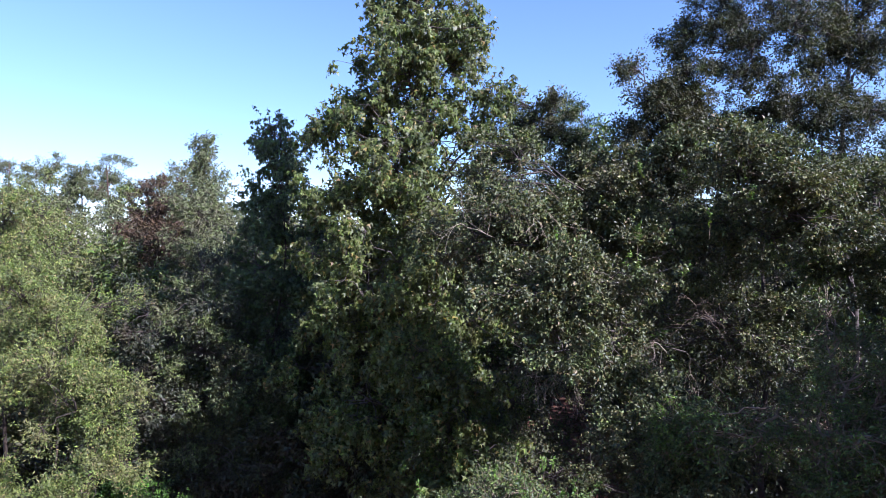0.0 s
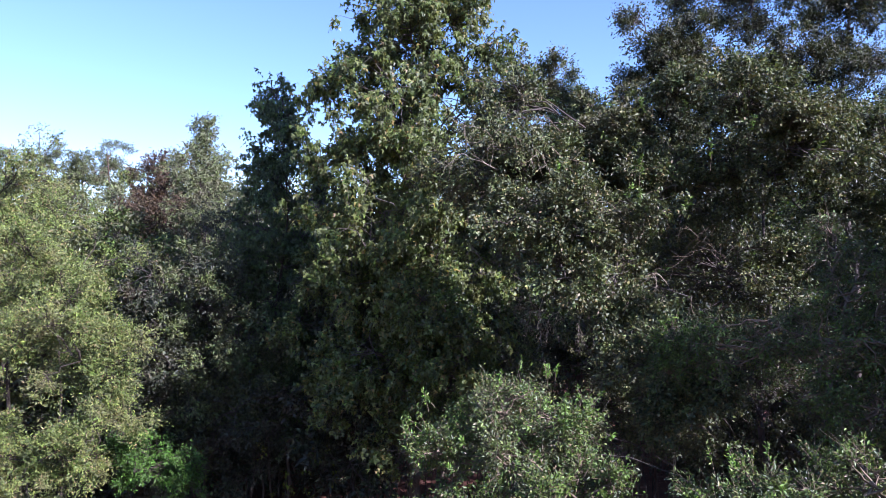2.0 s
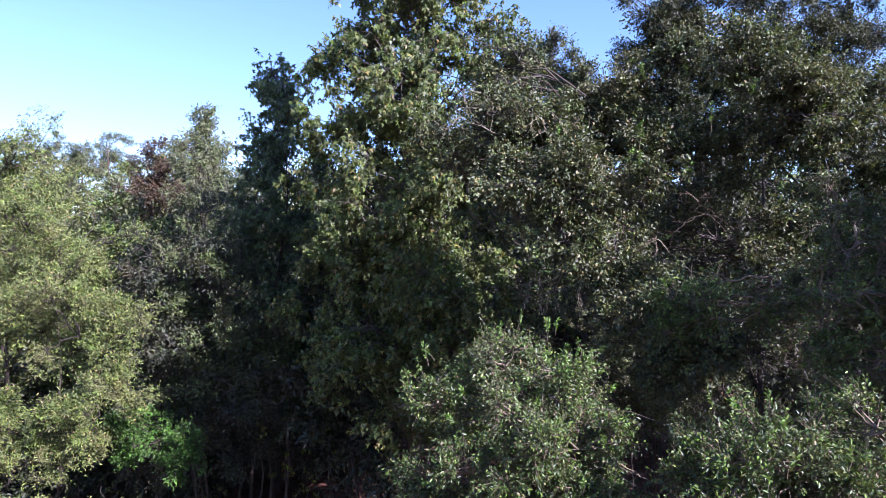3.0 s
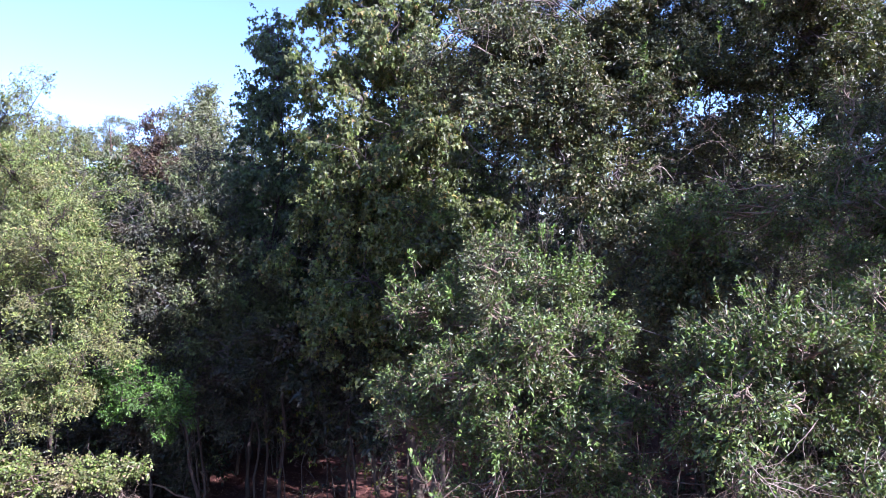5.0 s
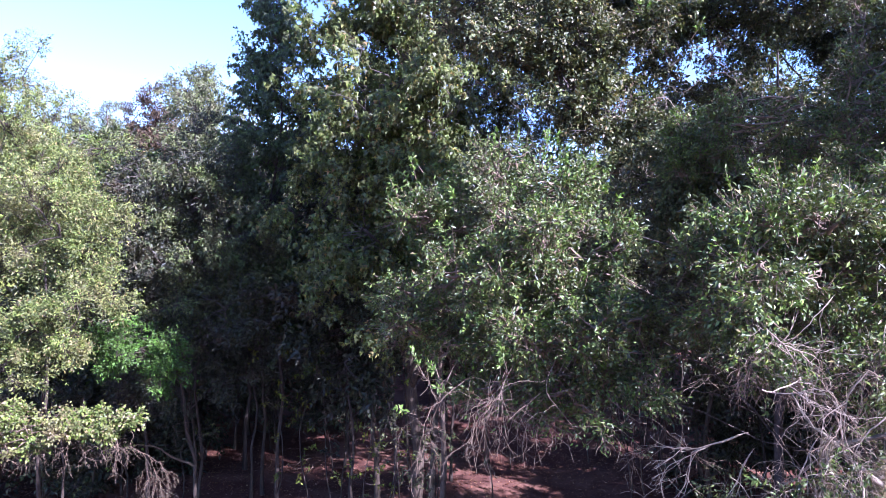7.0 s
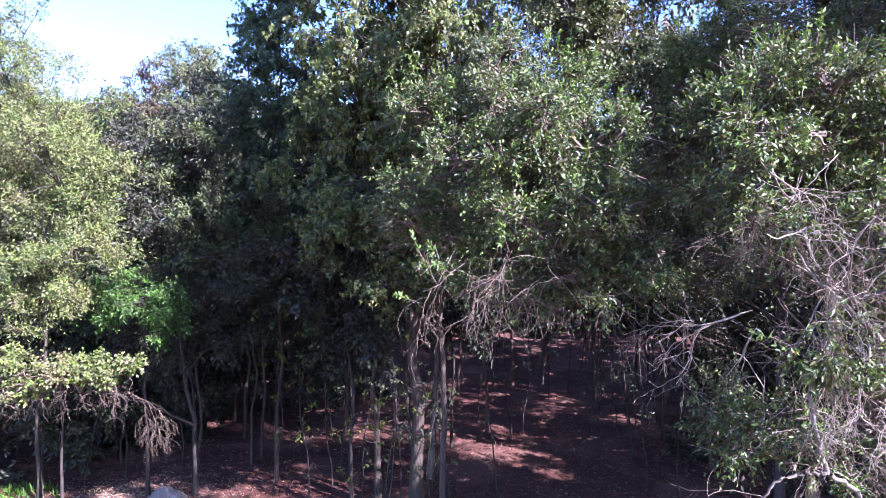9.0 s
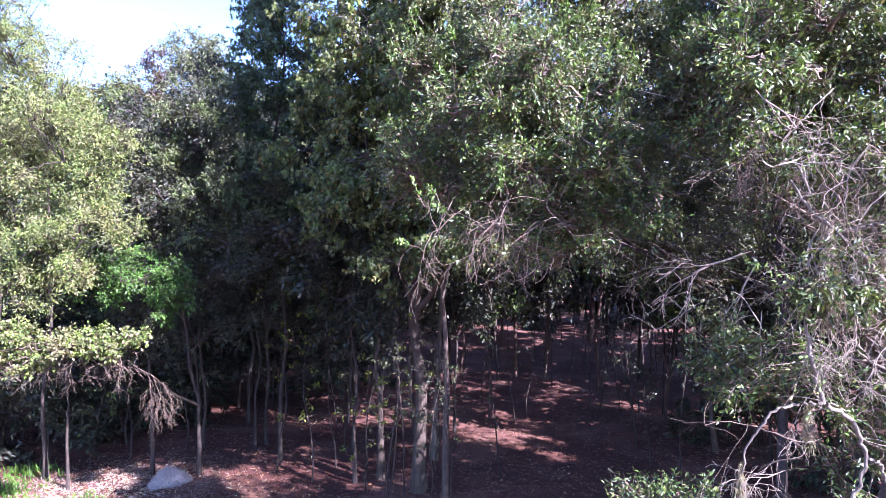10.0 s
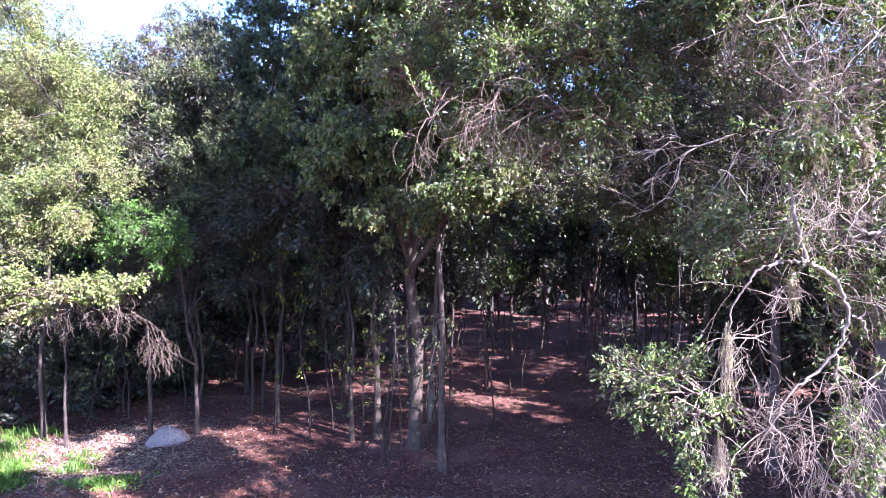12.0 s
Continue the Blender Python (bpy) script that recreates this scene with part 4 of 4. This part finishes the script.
# ---- saplings, yellow tufts and shoots inside the wood ----
def sapling(base, h, seed, leaf, count, label, group, lean=(0.2, 0.0), length=0.09, width=0.05):
    rng = np.random.default_rng(seed)
    root = tagged(new("sapling"), label, "sapling", group)
    root.location = (*base, 0)
    g = Geo()
    path = bent((0, 0, -0.05), (lean[0], lean[1], h), 8, rng, 0, 0.05)
    tube(g, path, np.linspace(0.022, 0.006, 8), 5)
    g.link("stem", SLIM_BARK, root, smooth=True)
    w, lg = Geo(), Geo()
    at = path[rng.integers(3, 8, count)]
    tip = at + rng.normal(size=(count, 3)) * np.array([0.3, 0.3, 0.18])
    sticks(w, at, tip, 0.006, 0.003, rng, 0.15, 1)
    sprays(w, lg, tip, unit(tip - at), rng, 0.2, 3, 5, length, width, 0.3)
    tagged(w.link("branchwork", DARK_TWIG, root), kind="stuff")
    tagged(lg.link("crown", leaf, root), kind="stuff")
    return root


sapling((-3.3, 16.6), 4.7, 301, YELLOW_LEAF, 14, "thin sapling with yellow-green leaves", "yellow saplings")
sapling((-4.3, 17.0), 4.55, 302, YELLOW_LEAF, 12, "thin sapling with yellow-green leaves", "yellow saplings")
sapling((-1.9, 15.9), 2.8, 303, YELLOW_LEAF, 12, "thin sapling with yellow-green leaves", "yellow saplings")
sapling((-1.3, 15.0), 5.2, 304, YELLOW_LEAF, 16, "thin sapling with yellow-green leaves", "yellow saplings")
stem = sapling((-2.9, 17.6), 3.8, 305, SHADE_OAK_LEAF, 9, "thin bare sapling in shade", "thin saplings", (-0.3, 0.1))
stem_b = sapling((1.2, 24.0), 4.6, 306, SHADE_OAK_LEAF, 8, "thin bare sapling in shade", "thin saplings", (0.3, 0.1))
for k, (x, y, h, lean) in enumerate([(-10.6, 17.6, 4.0, 0.5), (-8.5, 18.0, 3.6, -0.3), (-7.3, 18.8, 4.4, 0.1), (-9.4, 17.6, 3.2, 0.6), (-0.95, 15.3, 4.4, -0.2), (-0.35, 15.6, 3.8, 0.25), (-1.15, 14.6, 3.4, 0.1), (0.1, 15.0, 3.2, -0.2)]):
    sapling((x, y), h, 310 + k, VINE_LEAF if k < 4 else MID_OAK_LEAF, 14, "crooked brown sapling with few leaves", "crooked saplings", (lean, 0.1), 0.08, 0.035)
wild = np.random.default_rng(9)
for k in range(110):
    y = wild.uniform(16.5, 44.0)
    x = wild.uniform(-0.42, 0.5) * y
    copy_thing((stem, stem_b)[k % 2], pose(x, y, 0, 0, 0, wild.uniform(0, 360)) @ Matrix.Diagonal((1, 1, wild.uniform(0.7, 1.6), 1)))

# the two slim trunks before the sweetgum
tree("slender_tree", "slim straight grey trunk before the sweetgum", (0.0, 14.4), 9.0, 0.085, cone_lobes(seeded(135), (0.0, 13.6), 5.4, 8.8, 1.3, 8, 40, 0.5), OAK_LEAF, GUM_BARK, 120,
     group="slender shaded trees", spread=0.3, twigs=4, per_twig=7, length=0.085, width=0.034, fine=False, wobble=0.008)
tree("slender_tree", "slim leaning trunk beside the sweetgum", (-1.65, 16.9), 9.0, 0.085, cone_lobes(seeded(136), (-1.6, 16.4), 4.6, 8.8, 1.5, 8, 44, 0.5), SHADE_OAK_LEAF, GUM_BARK, 121,
     group="slender shaded trees", spread=0.3, twigs=4, per_twig=7, length=0.09, width=0.036, fine=False, lean=(0.25, 0))


# ---- ground growth and fallen wood ----
def tufts(name, label, category, centre, size, count, blade, width, leaf, seed, up=1.0):
    rng = np.random.default_rng(seed)
    x, y = centre[0] + rng.normal(size=count) * size[0], centre[1] + rng.normal(size=count) * size[1]
    g = Geo()
    axis = unit(rng.normal(size=(count, 3)) * np.array([0.7, 0.7, 0.3]) + np.array([0, 0, up]))
    blades(g, np.stack([x, y, ground_height(x, y)], -1), axis, unit(rng.normal(size=(count, 3))), rng.uniform(0.5, 1.2, count) * blade, width)
    return tagged(g.link(name, leaf), label, category, kind="stuff")


for k, (x, y, sx, sy, n, h) in enumerate([(-9.5, 14.3, 0.28, 0.4, 900, 0.24), (-9.0, 13.3, 0.25, 0.3, 700, 0.22), (-6.85, 13.55, 0.4, 0.22, 600, 0.13), (-10.6, 17.0, 0.4, 0.3, 160, 0.3), (-8.0, 14.6, 0.2, 0.2, 110, 0.24), (-8.3, 15.4, 0.2, 0.2, 80, 0.2), (-10.3, 15.6, 0.4, 0.4, 200, 0.3)]):
    tufts("weed_patch", "bright green weeds on sunlit soil", "weeds", (x, y), (sx, sy), n, h, 0.034, WEED_LEAF, 400 + k)
STRAW = leaf_material("straw", [(0.0, (0.10, 0.046, 0.026)), (1.0, (0.37, 0.215, 0.130))], (0.22, 0.122, 0.076), 0.4, 0.15, 0.8)
g = Geo()
count = 26000
y = 12.0 + 12.0 * lit.random(count) ** 1.5
x = lit.uniform(-0.75, 0.6, count) * y
axis = unit(lit.normal(size=(count, 3)) * np.array([1, 1, 0.4]) + np.array([0, 0, 0.15]))
blades(g, np.stack([x, y, ground_height(x, y) + 0.01], -1), axis, unit(lit.normal(size=(count, 3))), lit.uniform(0.06, 0.18, count), 0.010)
tagged(g.link("dry_grass", STRAW), "loose straw and dry grass on the ground", "dry grass", kind="stuff")

g = Geo()
count = 9000
x, y = lit.normal(size=count) * 1.5 - 8.2, lit.normal(size=count) * 1.3 + 15.4
keep = y > 12.2
x, y = x[keep], y[keep]
axis = unit(lit.normal(size=(len(x), 3)) * np.array([1, 1, 0.35]) + np.array([0, 0, 0.12]))
PALE_STRAW = leaf_material("pale_straw", [(0.0, (0.30, 0.21, 0.15)), (1.0, (0.55, 0.44, 0.34))], (0.42, 0.32, 0.25), 0.4, 0.15, 0.8)
blades(g, np.stack([x, y, ground_height(x, y) + 0.012], -1), axis, unit(lit.normal(size=(len(x), 3)) * 0.4 + np.array([0, 0, 1])), lit.uniform(0.05, 0.13, len(x)), 0.02)
tagged(g.link("dry_grass", PALE_STRAW), "bleached straw on the sunny open ground", "dry grass", kind="stuff")


def fallen_branch(x, y, length, turn, thick, seed):
    rng = np.random.default_rng(seed)
    path = bent((0, 0, thick), (length, 0, thick * 1.5), 9, rng, 0.02, 0.06)
    g = Geo()
    tube(g, path, np.linspace(thick, thick * 0.4, 9), 6, rng, 0.08)
    ob = g.link("fallen_branch", TWIG_BARK, smooth=True)
    for k in range(3):
        g = Geo()
        p = path[rng.integers(3, 8)]
        tube(g, bent(p, p + np.array([rng.uniform(0.1, 0.35), rng.uniform(-0.3, 0.3), rng.uniform(0.0, 0.15)]), 5, rng, 0.02, 0.1), np.linspace(thick * 0.4, thick * 0.15, 5), 4)
        g.link("twig", TWIG_BARK, ob, smooth=True)
    ob.matrix_basis = pose(x, y, float(ground_height(np.array(x), np.array(y))), 0, 0, turn)
    return tagged(ob, "pale dead branch lying on the leaf litter", "branch", "fallen branches")


for k in range(26):
    yy = 12.8 + 14.0 * wild.random() ** 1.4
    fallen_branch(wild.uniform(-0.62, 0.5) * yy, yy, wild.uniform(0.5, 1.6), wild.uniform(0, 360), wild.uniform(0.01, 0.028), 500 + k)
